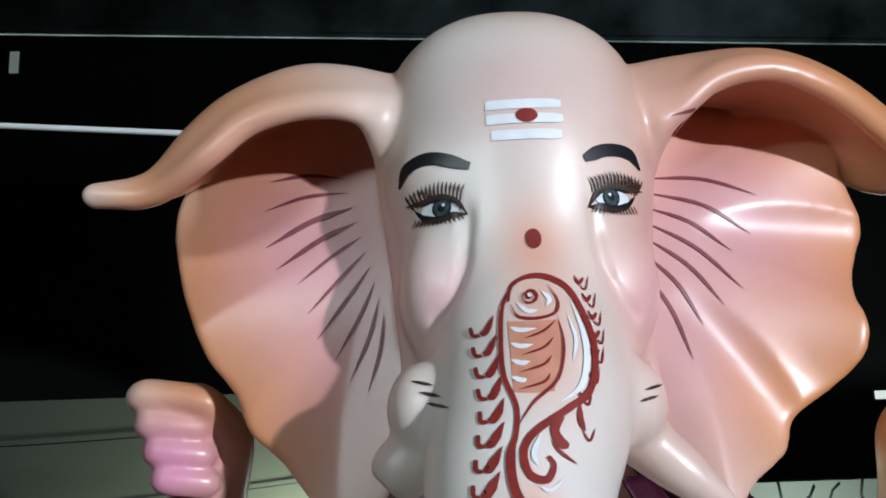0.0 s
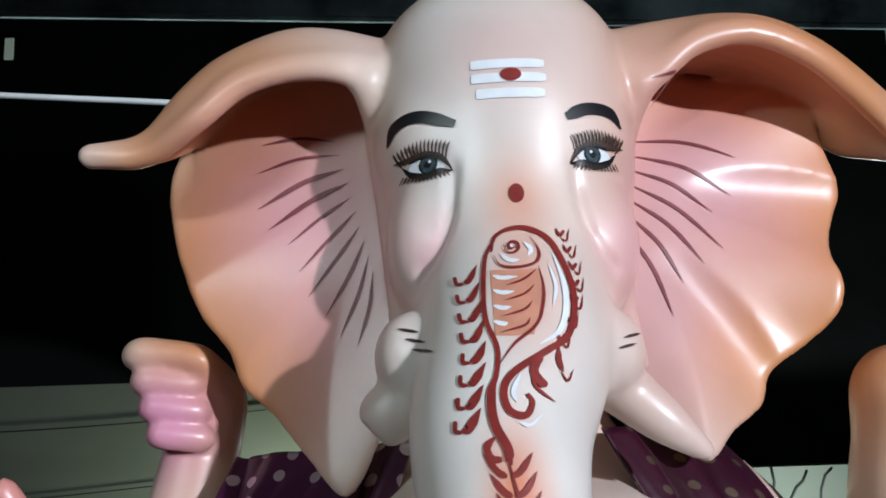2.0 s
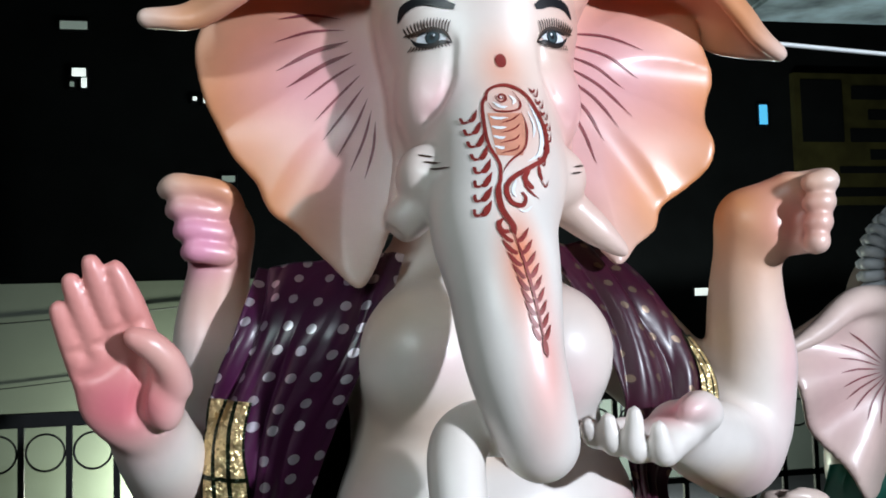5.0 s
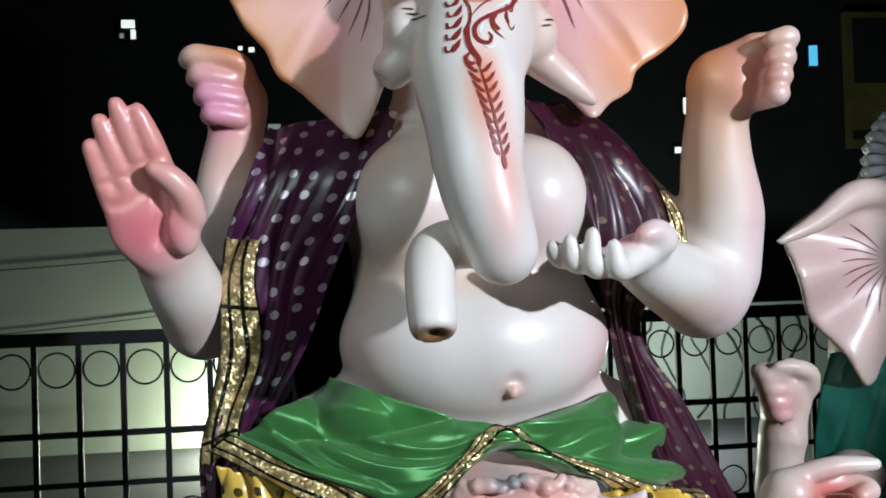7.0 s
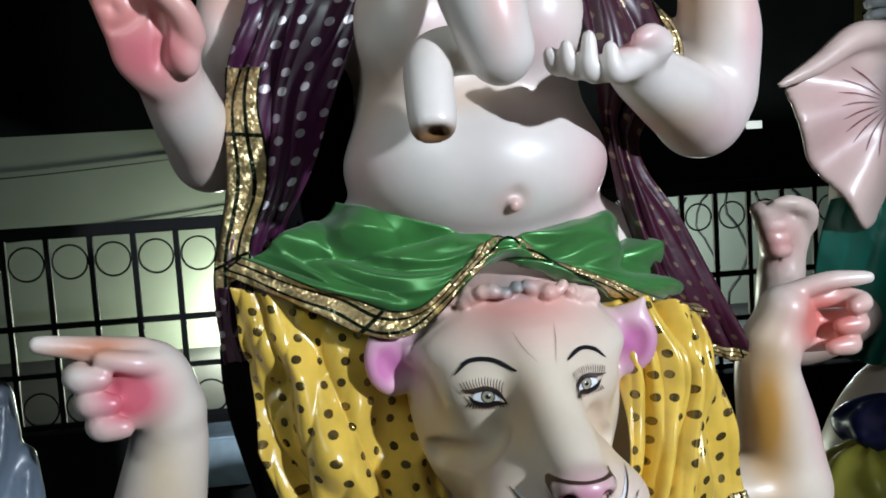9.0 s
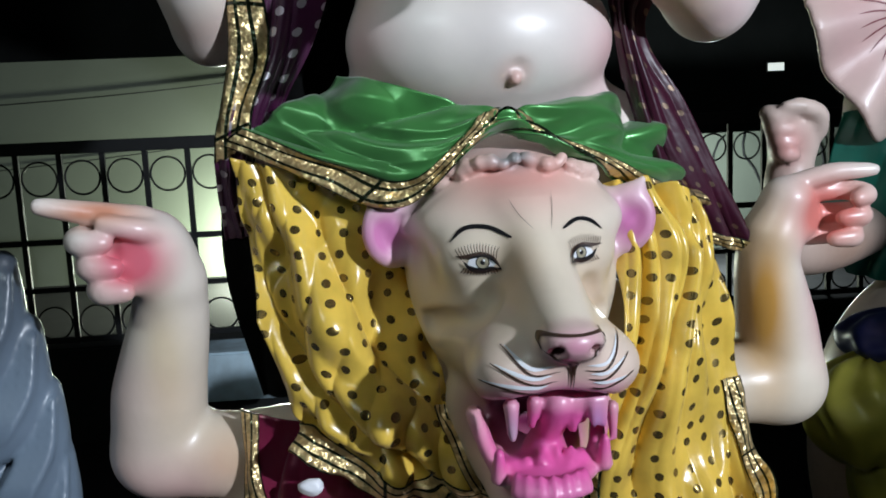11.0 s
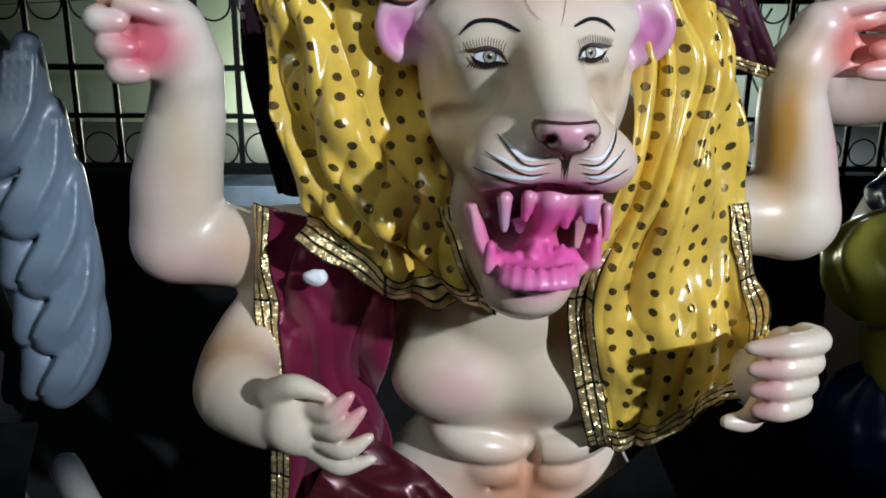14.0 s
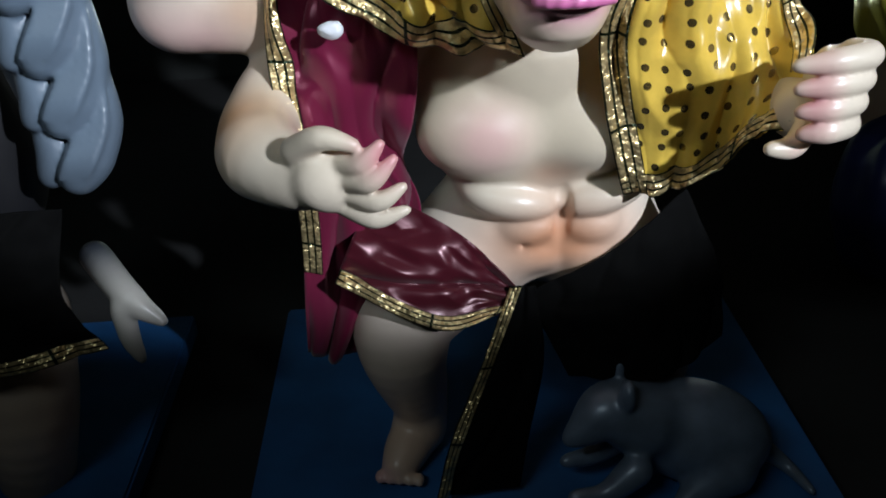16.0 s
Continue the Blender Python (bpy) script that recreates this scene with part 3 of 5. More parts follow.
    for base, mid, tip in (((0.215, 0.715, 1.69), (0.172, 0.7, 1.686), (0.158, 0.69, 1.701)), ((0.225, 0.7, 1.682), (0.186, 0.683, 1.68), (0.177, 0.675, 1.708)),
                           ((0.24, 0.69, 1.676), (0.206, 0.668, 1.674), (0.203, 0.66, 1.716)), ((0.262, 0.685, 1.674), (0.234, 0.657, 1.67), (0.227, 0.65, 1.7))):
        c.limb((base, mid, tip), [0.0145, 0.0135, 0.0085], 0.006)
    finger(c, ((0.31, 0.715, 1.705), (0.296, 0.69, 1.716), (0.277, 0.68, 1.712)), 0.015, 0.008)

    # the lion-headed bearer: head
    c.ball((0.112, 0.845, 1.24), (0.16, 0.15, 0.172), 0.03)
    c.ball((0.112, 0.82, 1.31), (0.13, 0.11, 0.09), 0.04)
    c.limb([(0.112, 0.79, 1.17), (0.12, 0.7, 1.135)], [0.135, 0.1], 0.04)
    c.limb([(0.115, 0.735, 1.3), (0.125, 0.665, 1.24), (0.135, 0.6, 1.186)], [0.046, 0.04, 0.038], 0.04)
    c.ball((0.136, 0.566, 1.178), (0.038, 0.028, 0.024), 0.01)
    for s in (-1, 1):
        c.ball((0.128 + s * 0.048, 0.63, 1.132), (0.06, 0.055, 0.046), 0.035)
        c.ball((0.115 + s * 0.068, 0.728, 1.262), (0.056, 0.044, 0.045), 0.03)
        c.ball((0.114 + s * 0.085, 0.762, 1.305), (0.06, 0.035, 0.03), 0.04)
    c.score([(0.055, 1.215), (0.03, 1.185), (-0.005, 1.172), (-0.028, 1.16)], 0.014, 0.004, 0.014)
    c.score([(0.196, 1.22), (0.214, 1.19), (0.228, 1.17)], 0.012, 0.003, 0.012)
    for s in (-1, 1):
        c.ball((0.137 + s * 0.021, 0.552, 1.171), (0.009, 0.012, 0.006), 0.004, (0, s * 25, 0), cut=True)
    # jaws: the open mouth, gums and teeth
    c.limb([(0.11, 0.8, 1.03), (0.112, 0.73, 0.98), (0.113, 0.67, 0.96)], [0.108, 0.082, 0.056], 0.02)
    c.ball((0.096, 0.668, 0.945), (0.045, 0.042, 0.034), 0.025)
    c.ball((0.122, 0.6, 1.05), (0.112, 0.125, 0.062), 0.008, cut=True)
    c.ball((0.116, 0.64, 0.992), (0.07, 0.05, 0.018), 0.006)
    c.limb([(0.03, 0.67, 1.06), (0.048, 0.645, 1.01), (0.07, 0.625, 0.982), (0.115, 0.612, 0.972), (0.16, 0.625, 0.982), (0.184, 0.645, 1.01), (0.204, 0.67, 1.062)], [0.012, 0.01, 0.009, 0.009, 0.009, 0.01, 0.012], 0.006)
    for i in range(7):
        a = -0.9 + 0.3 * i
        c.limb([(0.115 + 0.055 * math.sin(a), 0.615 - 0.034 * math.cos(a), 0.985), (0.115 + 0.053 * math.sin(a), 0.62 - 0.034 * math.cos(a), 1.003)], [0.009, 0.006], 0.007)
    for x, y, z0, z1, r in ((0.07, 0.608, 1.09, 1.05, 0.0105), (0.172, 0.61, 1.09, 1.06, 0.009), (0.184, 0.612, 1.09, 1.058, 0.009), (0.054, 0.618, 0.995, 1.028, 0.012), (0.19, 0.625, 1.0, 1.035, 0.011), (0.204, 0.635, 1.07, 1.03, 0.009)):
        c.limb([(x, y, z0), (x, y - 0.004, z1)], [r, r * 0.55], 0.004)
    c.limb([(0.118, 0.655, 0.995), (0.122, 0.65, 1.035), (0.13, 0.625, 1.085)], [0.034, 0.018, 0.024], 0.006)
    for i in range(9):
        c.limb([(0.1 + 0.006 * i, 0.618 - 0.004 * (i % 2), 1.0), (0.1 + 0.006 * i, 0.628, 1.012 + 0.006 * (i % 3))], [0.006, 0.004], 0.002)
    for x, z in ((0.1, 1.06), (0.152, 1.05), (0.164, 1.062)):
        c.limb([(x, 0.615, 1.09), (x - 0.003, 0.62, z)], [0.01, 0.006], 0.003)
    for i in range(40):
        a = random.uniform(-1.2, 1.2)
        c.ball((0.115 + 0.058 * math.sin(a), 0.655 - 0.042 * math.cos(a) + random.uniform(-0.004, 0.01), random.uniform(0.982, 1.012)), random.uniform(0.005, 0.01), 0.003)
    # forehead edge of rough clay
    for i in range(46):
        a = -1.15 + 2.3 * i / 45 + random.uniform(-0.03, 0.03)
        c.ball((0.112 + 0.13 * math.sin(a), 0.735 + 0.06 * math.sin(a) ** 2 + random.uniform(-0.012, 0.008), 1.34 + 0.05 * math.cos(a) + random.uniform(-0.008, 0.008)), random.uniform(0.006, 0.012), 0.004)
    # lion ears
    for s, x in ((-1, -0.066), (1, 0.278)):
        c.ball((x, 0.8, 1.292), (0.046, 0.02, 0.054), 0.015, (0, s * 14, -s * 25))
        c.ball((x - s * 0.004, 0.778, 1.292), (0.033, 0.017, 0.042), 0.006, (0, s * 14, -s * 25), cut=True)
        c.limb([(x - s * 0.05, 0.82, 1.31), (x - s * 0.02, 0.8, 1.3)], [0.03, 0.02], 0.03)
        c.limb([(x + s * 0.012, 0.797, 1.325), (x + s * 0.026, 0.792, 1.352)], [0.018, 0.005], 0.015)
    # bearer's body
    c.ball((0.11, 0.99, 1.05), (0.26, 0.1, 0.2), 0.05)
    c.limb([(0.11, 0.93, 0.98), (0.11, 0.93, 0.85)], [0.1, 0.13], 0.04)
    c.ball((0.115, 0.96, 0.73), (0.21, 0.13, 0.19), 0.05)
    for s in (-1, 1):
        c.ball((0.112 + s * 0.09, 0.882, 0.715), (0.115, 0.085, 0.085), 0.03)
        c.ball((0.14 + s * 0.075, 0.905, 0.585), (0.095, 0.075, 0.045), 0.014, (0, -s * 12, 0))
        c.ball((0.15 + s * 0.06, 0.93, 0.515), (0.085, 0.065, 0.042), 0.014)
    c.ball((0.14, 0.985, 0.51), (0.19, 0.1, 0.12), 0.03)
    for s in (-1, 1):
        c.ball((0.15 + s * 0.055, 0.885, 0.53), (0.052, 0.04, 0.036), 0.008)
        c.ball((0.15 + s * 0.045, 0.9, 0.468), (0.046, 0.036, 0.032), 0.008)
    c.score([(0.147, 0.6), (0.15, 0.55), (0.15, 0.47)], 0.01, 0.003, 0.012)
    c.ball((0.08, 0.868, 0.495), (0.013, 0.02, 0.015), 0.01, cut=True)
    # pointing arm
    c.limb([(-0.1, 0.98, 0.92), (-0.33, 0.97, 0.912), (-0.462, 0.972, 0.925)], [0.08, 0.069, 0.074], 0.03)
    c.limb([(-0.462, 0.97, 0.93), (-0.45, 0.955, 1.03), (-0.42, 0.935, 1.15), (-0.41, 0.92, 1.21)], [0.075, 0.074, 0.06, 0.052], 0.02)
    c.limb([(-0.408, 0.91, 1.23), (-0.418, 0.885, 1.285), (-0.445, 0.868, 1.305)], [0.052, 0.046, 0.034], 0.02)
    c.ball((-0.445, 0.87, 1.255), (0.05, 0.035, 0.045), 0.02)
    finger(c, ((-0.43, 0.87, 1.325), (-0.49, 0.84, 1.337), (-0.555, 0.812, 1.353)), 0.0165, 0.008)
    for x, z in ((-0.512, 1.302), (-0.5, 1.265), (-0.487, 1.23)):
        finger(c, ((x + 0.045, 0.865, z), (x, 0.845, z - 0.002), (x + 0.006, 0.822, z - 0.004), (x + 0.035, 0.82, z - 0.006)), 0.0185, 0.005)
    finger(c, ((-0.4, 0.87, 1.3), (-0.43, 0.835, 1.31), (-0.475, 0.822, 1.325)), 0.016, 0.008)
    # the other raised arm
    c.limb([(0.32, 0.97, 0.96), (0.5, 0.955, 0.975), (0.603, 0.965, 0.972)], [0.08, 0.066, 0.073], 0.03)
    c.limb([(0.604, 0.965, 0.975), (0.592, 0.962, 1.08), (0.573, 0.955, 1.18), (0.577, 0.95, 1.225)], [0.075, 0.066, 0.052, 0.048], 0.02)
    c.limb([(0.58, 0.95, 1.24), (0.6, 0.945, 1.29)], [0.046, 0.042], 0.02)
    c.ball((0.625, 0.95, 1.262), (0.035, 0.028, 0.045), 0.016)
    c.limb(((0.61, 0.945, 1.315), (0.675, 0.932, 1.334), (0.737, 0.92, 1.337)), [0.018, 0.016, 0.0105], 0.005)
    c.limb(((0.63, 0.95, 1.3), (0.7, 0.945, 1.304), (0.724, 0.918, 1.297), (0.7, 0.902, 1.292)), [0.017, 0.0165, 0.016, 0.012], 0.004)
    for z, x in ((1.262, 0.712), (1.228, 0.698)):
        finger(c, ((0.64, 0.96, z), (x, 0.945, z + 0.003), (x + 0.004, 0.918, z), (x - 0.03, 0.912, z - 0.002)), 0.0165, 0.004)
    # lower arm with a loose hand
    c.limb([(-0.12, 0.99, 0.85), (-0.29, 0.95, 0.8), (-0.335, 0.86, 0.76), (-0.335, 0.775, 0.742)], [0.075, 0.062, 0.062, 0.064], 0.03)
    c.limb([(-0.322, 0.745, 0.74), (-0.27, 0.69, 0.735), (-0.23, 0.66, 0.745)], [0.064, 0.05, 0.042], 0.02)
    c.ball((-0.205, 0.645, 0.748), (0.055, 0.034, 0.052), 0.02, (0, 0, 20))
    for a, b, t in (((-0.2, 0.632, 0.775), (-0.165, 0.602, 0.785), (-0.138, 0.6, 0.812)), ((-0.195, 0.63, 0.752), (-0.155, 0.596, 0.76), (-0.122, 0.598, 0.79)),
                    ((-0.195, 0.635, 0.73), (-0.148, 0.6, 0.728), (-0.112, 0.6, 0.748)), ((-0.2, 0.64, 0.708), (-0.155, 0.61, 0.697), (-0.11, 0.605, 0.71))):
        c.limb((a, b, t), [0.0155, 0.014, 0.007], 0.003)
    c.limb(((-0.26, 0.65, 0.79), (-0.217, 0.617, 0.818), (-0.173, 0.605, 0.81)), [0.02, 0.0165, 0.009], 0.008)
    # lower arm gripping the scarf
    c.limb([(0.33, 0.97, 0.86), (0.5, 0.85, 0.76), (0.475, 0.72, 0.775)], [0.07, 0.06, 0.044], 0.03)
    c.ball((0.488, 0.665, 0.825), (0.036, 0.05, 0.06), 0.02)
    for i, z in enumerate((0.882, 0.85, 0.818, 0.786)):
        c.limb(((0.505, 0.655, z - 0.004), (0.51 - 0.005 * i, 0.62, z + 0.002), (0.46, 0.601, z + 0.002), (0.412 + 0.006 * i, 0.607, z - 0.003)), [0.0185, 0.0175, 0.0165, 0.0095], 0.004)
    c.limb(((0.47, 0.67, 0.775), (0.435, 0.64, 0.752), (0.398, 0.628, 0.755)), [0.018, 0.016, 0.01], 0.006)
    # hips, legs and feet
    c.limb([(0.05, 1.0, 0.48), (-0.12, 0.92, 0.36), (-0.145, 0.89, 0.28), (-0.125, 0.93, 0.12), (-0.125, 0.935, 0.05)], [0.13, 0.1, 0.085, 0.056, 0.05], 0.04, 0.04)
    c.limb([(-0.13, 0.93, 0.045), (-0.155, 0.88, 0.035), (-0.172, 0.842, 0.024)], [0.05, 0.045, 0.034], 0.02)
    c.limb([(0.2, 1.0, 0.48), (0.33, 0.95, 0.34), (0.355, 0.94, 0.25), (0.375, 0.965, 0.11), (0.378, 0.97, 0.05)], [0.13, 0.095, 0.078, 0.047, 0.045], 0.04, 0.04)
    c.limb([(0.38, 0.96, 0.045), (0.4, 0.9, 0.035), (0.415, 0.862, 0.024)], [0.05, 0.045, 0.034], 0.02)
    for i in range(5):
        c.ball((-0.21 + 0.019 * i, 0.825 - 0.004 * i, 0.016), (0.011, 0.016, 0.012), 0.006)
        c.ball((0.385 + 0.018 * i, 0.842 + 0.004 * i, 0.016), (0.011, 0.016, 0.012), 0.006)
    return c.mesh()


CREAMY, PINK, ROSE, ORANGE, LILAC, TAN = (0.745, 0.69, 0.645), (0.76, 0.37, 0.4), (0.68, 0.15, 0.2), (0.6, 0.23, 0.07), (0.6, 0.2, 0.42), (0.5, 0.3, 0.15)
HOTPINK, MOUTH_SHADE = (0.7, 0.1, 0.34), (0.12, 0.004, 0.045)
SPRAYS = [
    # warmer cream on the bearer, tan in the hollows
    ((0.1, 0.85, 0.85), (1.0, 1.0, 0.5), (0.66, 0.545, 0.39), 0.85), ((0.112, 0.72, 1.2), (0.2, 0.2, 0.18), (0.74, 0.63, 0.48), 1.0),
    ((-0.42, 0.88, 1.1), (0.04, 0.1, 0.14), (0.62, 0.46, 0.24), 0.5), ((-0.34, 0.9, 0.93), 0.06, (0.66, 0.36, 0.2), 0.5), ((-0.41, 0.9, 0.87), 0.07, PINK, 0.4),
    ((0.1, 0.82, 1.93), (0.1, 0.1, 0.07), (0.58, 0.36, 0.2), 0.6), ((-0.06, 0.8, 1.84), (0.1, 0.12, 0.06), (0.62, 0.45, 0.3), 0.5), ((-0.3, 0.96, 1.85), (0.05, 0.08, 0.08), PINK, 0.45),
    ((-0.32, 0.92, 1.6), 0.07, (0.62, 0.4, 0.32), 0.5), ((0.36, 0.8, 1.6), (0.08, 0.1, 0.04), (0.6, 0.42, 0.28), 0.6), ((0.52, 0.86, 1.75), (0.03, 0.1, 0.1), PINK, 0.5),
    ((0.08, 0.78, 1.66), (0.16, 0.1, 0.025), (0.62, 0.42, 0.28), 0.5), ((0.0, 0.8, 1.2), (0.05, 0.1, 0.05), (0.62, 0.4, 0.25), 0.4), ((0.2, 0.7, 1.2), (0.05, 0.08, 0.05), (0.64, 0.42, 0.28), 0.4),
    # ears: orange rims, pink hollows
    ((-0.2, 0.9, 2.1), (0.17, 0.3, 0.3), (0.68, 0.29, 0.16), 1.25), ((0.35, 0.9, 2.15), (0.24, 0.3, 0.33), (0.68, 0.29, 0.16), 1.25),
    ((-0.29, 0.9, 2.15), (0.06, 0.2, 0.28), ORANGE, 0.6), ((-0.2, 0.9, 1.96), (0.1, 0.2, 0.1), ORANGE, 0.6), ((-0.2, 0.87, 2.31), (0.14, 0.2, 0.06), ORANGE, 0.55),
    ((0.47, 0.9, 2.1), (0.07, 0.2, 0.3), ORANGE, 0.8), ((0.4, 0.9, 1.97), (0.12, 0.2, 0.09), ORANGE, 0.7), ((0.42, 0.9, 2.33), (0.22, 0.2, 0.1), ORANGE, 0.75),
    ((-0.14, 0.9, 2.16), (0.11, 0.2, 0.1), PINK, 0.85), ((-0.1, 0.9, 2.06), (0.08, 0.2, 0.14), PINK, 0.6),
    ((0.3, 0.92, 2.18), (0.13, 0.2, 0.13), (0.68, 0.36, 0.37), 0.95), ((0.24, 0.88, 2.05), (0.07, 0.2, 0.14), (0.7, 0.4, 0.4), 0.8),
    ((-0.03, 0.86, 2.33), 0.05, (0.66, 0.34, 0.25), 0.5),
    # face
    ((0.08, 0.76, 2.28), (0.09, 0.1, 0.07), (0.68, 0.46, 0.42), 0.7), ((0.08, 0.9, 2.41), (0.12, 0.15, 0.06), (0.58, 0.36, 0.18), 0.6),
    ((0.083, 0.75, 2.13), (0.035, 0.08, 0.05), (0.68, 0.32, 0.22), 0.75), ((0.01, 0.77, 2.09), 0.04, PINK, 0.6), ((0.175, 0.79, 2.09), 0.05, PINK, 0.7),
    ((0.08, 0.7, 2.04), (0.035, 0.08, 0.09), (0.7, 0.33, 0.24), 0.7), ((0.06, 0.57, 1.89), (0.026, 0.07, 0.07), (0.72, 0.25, 0.14), 1.1), ((0.075, 0.57, 1.78), (0.026, 0.06, 0.09), (0.72, 0.33, 0.29), 0.8),
    ((0.16, 0.86, 2.26), 0.05, (0.62, 0.36, 0.22), 0.4), ((-0.03, 0.86, 2.25), 0.05, (0.6, 0.38, 0.22), 0.4),
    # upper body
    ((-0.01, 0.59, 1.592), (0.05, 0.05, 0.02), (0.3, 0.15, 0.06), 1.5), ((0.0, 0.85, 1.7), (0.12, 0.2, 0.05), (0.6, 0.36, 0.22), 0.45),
    ((0.02, 0.77, 1.77), 0.045, PINK, 0.3), ((0.17, 0.77, 1.72), 0.06, PINK, 0.4), ((0.3, 0.85, 1.53), 0.1, PINK, 0.6), ((-0.12, 0.85, 1.55), 0.08, PINK, 0.5),
    ((-0.1, 0.87, 1.66), 0.06, ORANGE, 0.4), ((0.12, 0.77, 1.5), 0.03, (0.66, 0.34, 0.28), 0.7),
    # hands
    ((-0.375, 0.755, 1.81), (0.11, 0.1, 0.17), (0.72, 0.29, 0.26), 1.5), ((-0.37, 0.76, 1.735), (0.06, 0.08, 0.05), ROSE, 0.8), ((-0.32, 0.74, 1.79), 0.04, (0.68, 0.42, 0.36), 0.6),
    ((-0.31, 0.98, 1.94), (0.07, 0.08, 0.06), (0.73, 0.3, 0.42), 1.2), ((-0.36, 0.88, 1.7), 0.05, ROSE, 0.4),
    ((0.505, 0.8, 1.94), 0.05, (0.66, 0.24, 0.2), 0.8), ((0.5, 0.86, 1.98), 0.04, PINK, 0.7), ((0.26, 0.7, 1.715), (0.05, 0.05, 0.02), ROSE, 0.8),
    ((0.43, 0.9, 1.8), (0.03, 0.1, 0.1), TAN, 0.6), ((0.45, 0.86, 1.6), 0.08, PINK, 0.35),
    # lion head and mouth; shade at the back of the mouth is sprayed as dark magenta
    ((0.11, 0.75, 1.37), (0.14, 0.15, 0.06), (0.68, 0.3, 0.26), 0.85), ((0.13, 0.62, 1.13), (0.11, 0.1, 0.05), (0.66, 0.36, 0.34), 0.6),
    ((0.09, 0.66, 1.24), (0.03, 0.06, 0.06), TAN, 0.5), ((0.045, 0.735, 1.265), (0.045, 0.05, 0.028), (0.5, 0.34, 0.2), 0.7), ((0.185, 0.735, 1.27), (0.042, 0.05, 0.028), (0.5, 0.34, 0.2), 0.7), ((0.115, 0.72, 1.22), (0.14, 0.05, 0.06), (0.66, 0.5, 0.36), 0.4),
    ((0.136, 0.55, 1.178), (0.04, 0.04, 0.024), (0.6, 0.26, 0.36), 0.95), ((0.12, 0.6, 1.035), (0.125, 0.15, 0.075), HOTPINK, 1.4),
    ((0.12, 0.725, 1.05), (0.1, 0.07, 0.055), MOUTH_SHADE, 1.3), ((0.115, 0.59, 0.98), (0.1, 0.05, 0.02), (0.72, 0.18, 0.42), 0.9), ((0.125, 0.585, 1.1), (0.1, 0.06, 0.022), (0.72, 0.28, 0.44), 0.9),
    ((0.07, 0.59, 1.055), (0.014, 0.03, 0.035), (0.5, 0.3, 0.42), 1.2), ((0.176, 0.59, 1.06), (0.014, 0.03, 0.035), (0.42, 0.2, 0.4), 1.2), ((-0.08, 0.785, 1.29), (0.06, 0.03, 0.06), LILAC, 1.0), ((0.292, 0.785, 1.29), (0.06, 0.03, 0.06), LILAC, 1.0),
    ((0.1, 0.73, 1.398), (0.035, 0.05, 0.022), (0.28, 0.27, 0.27), 1.2),
    # bearer's body, arms and hands
    ((0.02, 0.8, 0.72), 0.07, PINK, 0.5), ((0.14, 0.85, 0.5), (0.15, 0.12, 0.09), (0.64, 0.31, 0.18), 1.0), ((0.125, 0.83, 0.64), (0.05, 0.06, 0.04), (0.62, 0.34, 0.22), 0.6),
    ((-0.445, 0.83, 1.265), (0.06, 0.06, 0.055), ROSE, 1.2), ((-0.49, 0.83, 1.34), (0.08, 0.06, 0.022), (0.62, 0.27, 0.17), 1.0), ((-0.42, 0.92, 1.33), 0.05, PINK, 0.6),
    ((-0.48, 0.95, 1.05), 0.08, PINK, 0.45), ((-0.5, 0.92, 0.9), 0.09, PINK, 0.35),
    ((0.66, 0.92, 1.27), (0.08, 0.07, 0.07), (0.66, 0.2, 0.17), 1.2), ((0.55, 0.92, 1.12), (0.045, 0.1, 0.17), (0.52, 0.27, 0.06), 1.0), ((0.65, 0.95, 1.1), (0.05, 0.08, 0.1), PINK, 0.6),
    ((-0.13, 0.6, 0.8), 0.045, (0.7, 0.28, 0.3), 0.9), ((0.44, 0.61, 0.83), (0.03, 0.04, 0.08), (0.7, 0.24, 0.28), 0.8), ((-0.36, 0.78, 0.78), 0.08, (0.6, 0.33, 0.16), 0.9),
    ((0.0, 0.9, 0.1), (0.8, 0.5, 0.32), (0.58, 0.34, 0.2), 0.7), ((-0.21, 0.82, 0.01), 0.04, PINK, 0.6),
]

from mathutils.bvhtree import BVHTree

verts, quads = mould_statue()
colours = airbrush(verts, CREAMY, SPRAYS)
tree = BVHTree.FromPolygons([tuple(v) for v in verts], [tuple(q) for q in quads])
strokes = []
SLOTS = (SKIN, RED, MAUVE, BLACK, BROWN, WHITE, BLUSH, IRIS, CREAM)
R_, M_, K_, B_, W_, S_, I_, C_ = range(1, 9)


def touch(x, z, lift):
    """The place on the statue's front at (x, z), lifted off by a coat of paint."""
    p, n, _, _ = tree.ray_cast(Vector((x, -1, z)), Vector((0, 1, 0)))
    return None if p is None else np.array(p + n * lift + Vector((0, -0.0003, 0)))


def brush(points, width, slot, lift=0.0011, steps=24, taper=(0.15, 0.15)):
    """One brush stroke through (x, z) points; it swells to width and thins to the given parts of it at its ends."""
    t = np.linspace(0, 1, steps)
    p = spline(points, t) if len(points) > 2 else np.array(points[0]) + t[:, None] * (np.array(points[1]) - np.array(points[0]))
    d = np.gradient(p, axis=0)
    nrm = np.stack([-d[:, 1], d[:, 0]], 1) / (np.linalg.norm(d, axis=1)[:, None] + 1e-9)
    w = width / 2 * np.minimum(1, np.minimum(taper[0] + t * 3, taper[1] + (1 - t) * 3))
    v, q = [], []
    for (x, z), (nx, nz), h in zip(p, nrm, w):
        row = [touch(x + nx * h * k, z + nz * h * k, lift) for k in (-1, 0, 1)]
        if any(a is None for a in row) or (v and np.linalg.norm(row[1] - v[-2]) > 0.03):
            break
        v += row
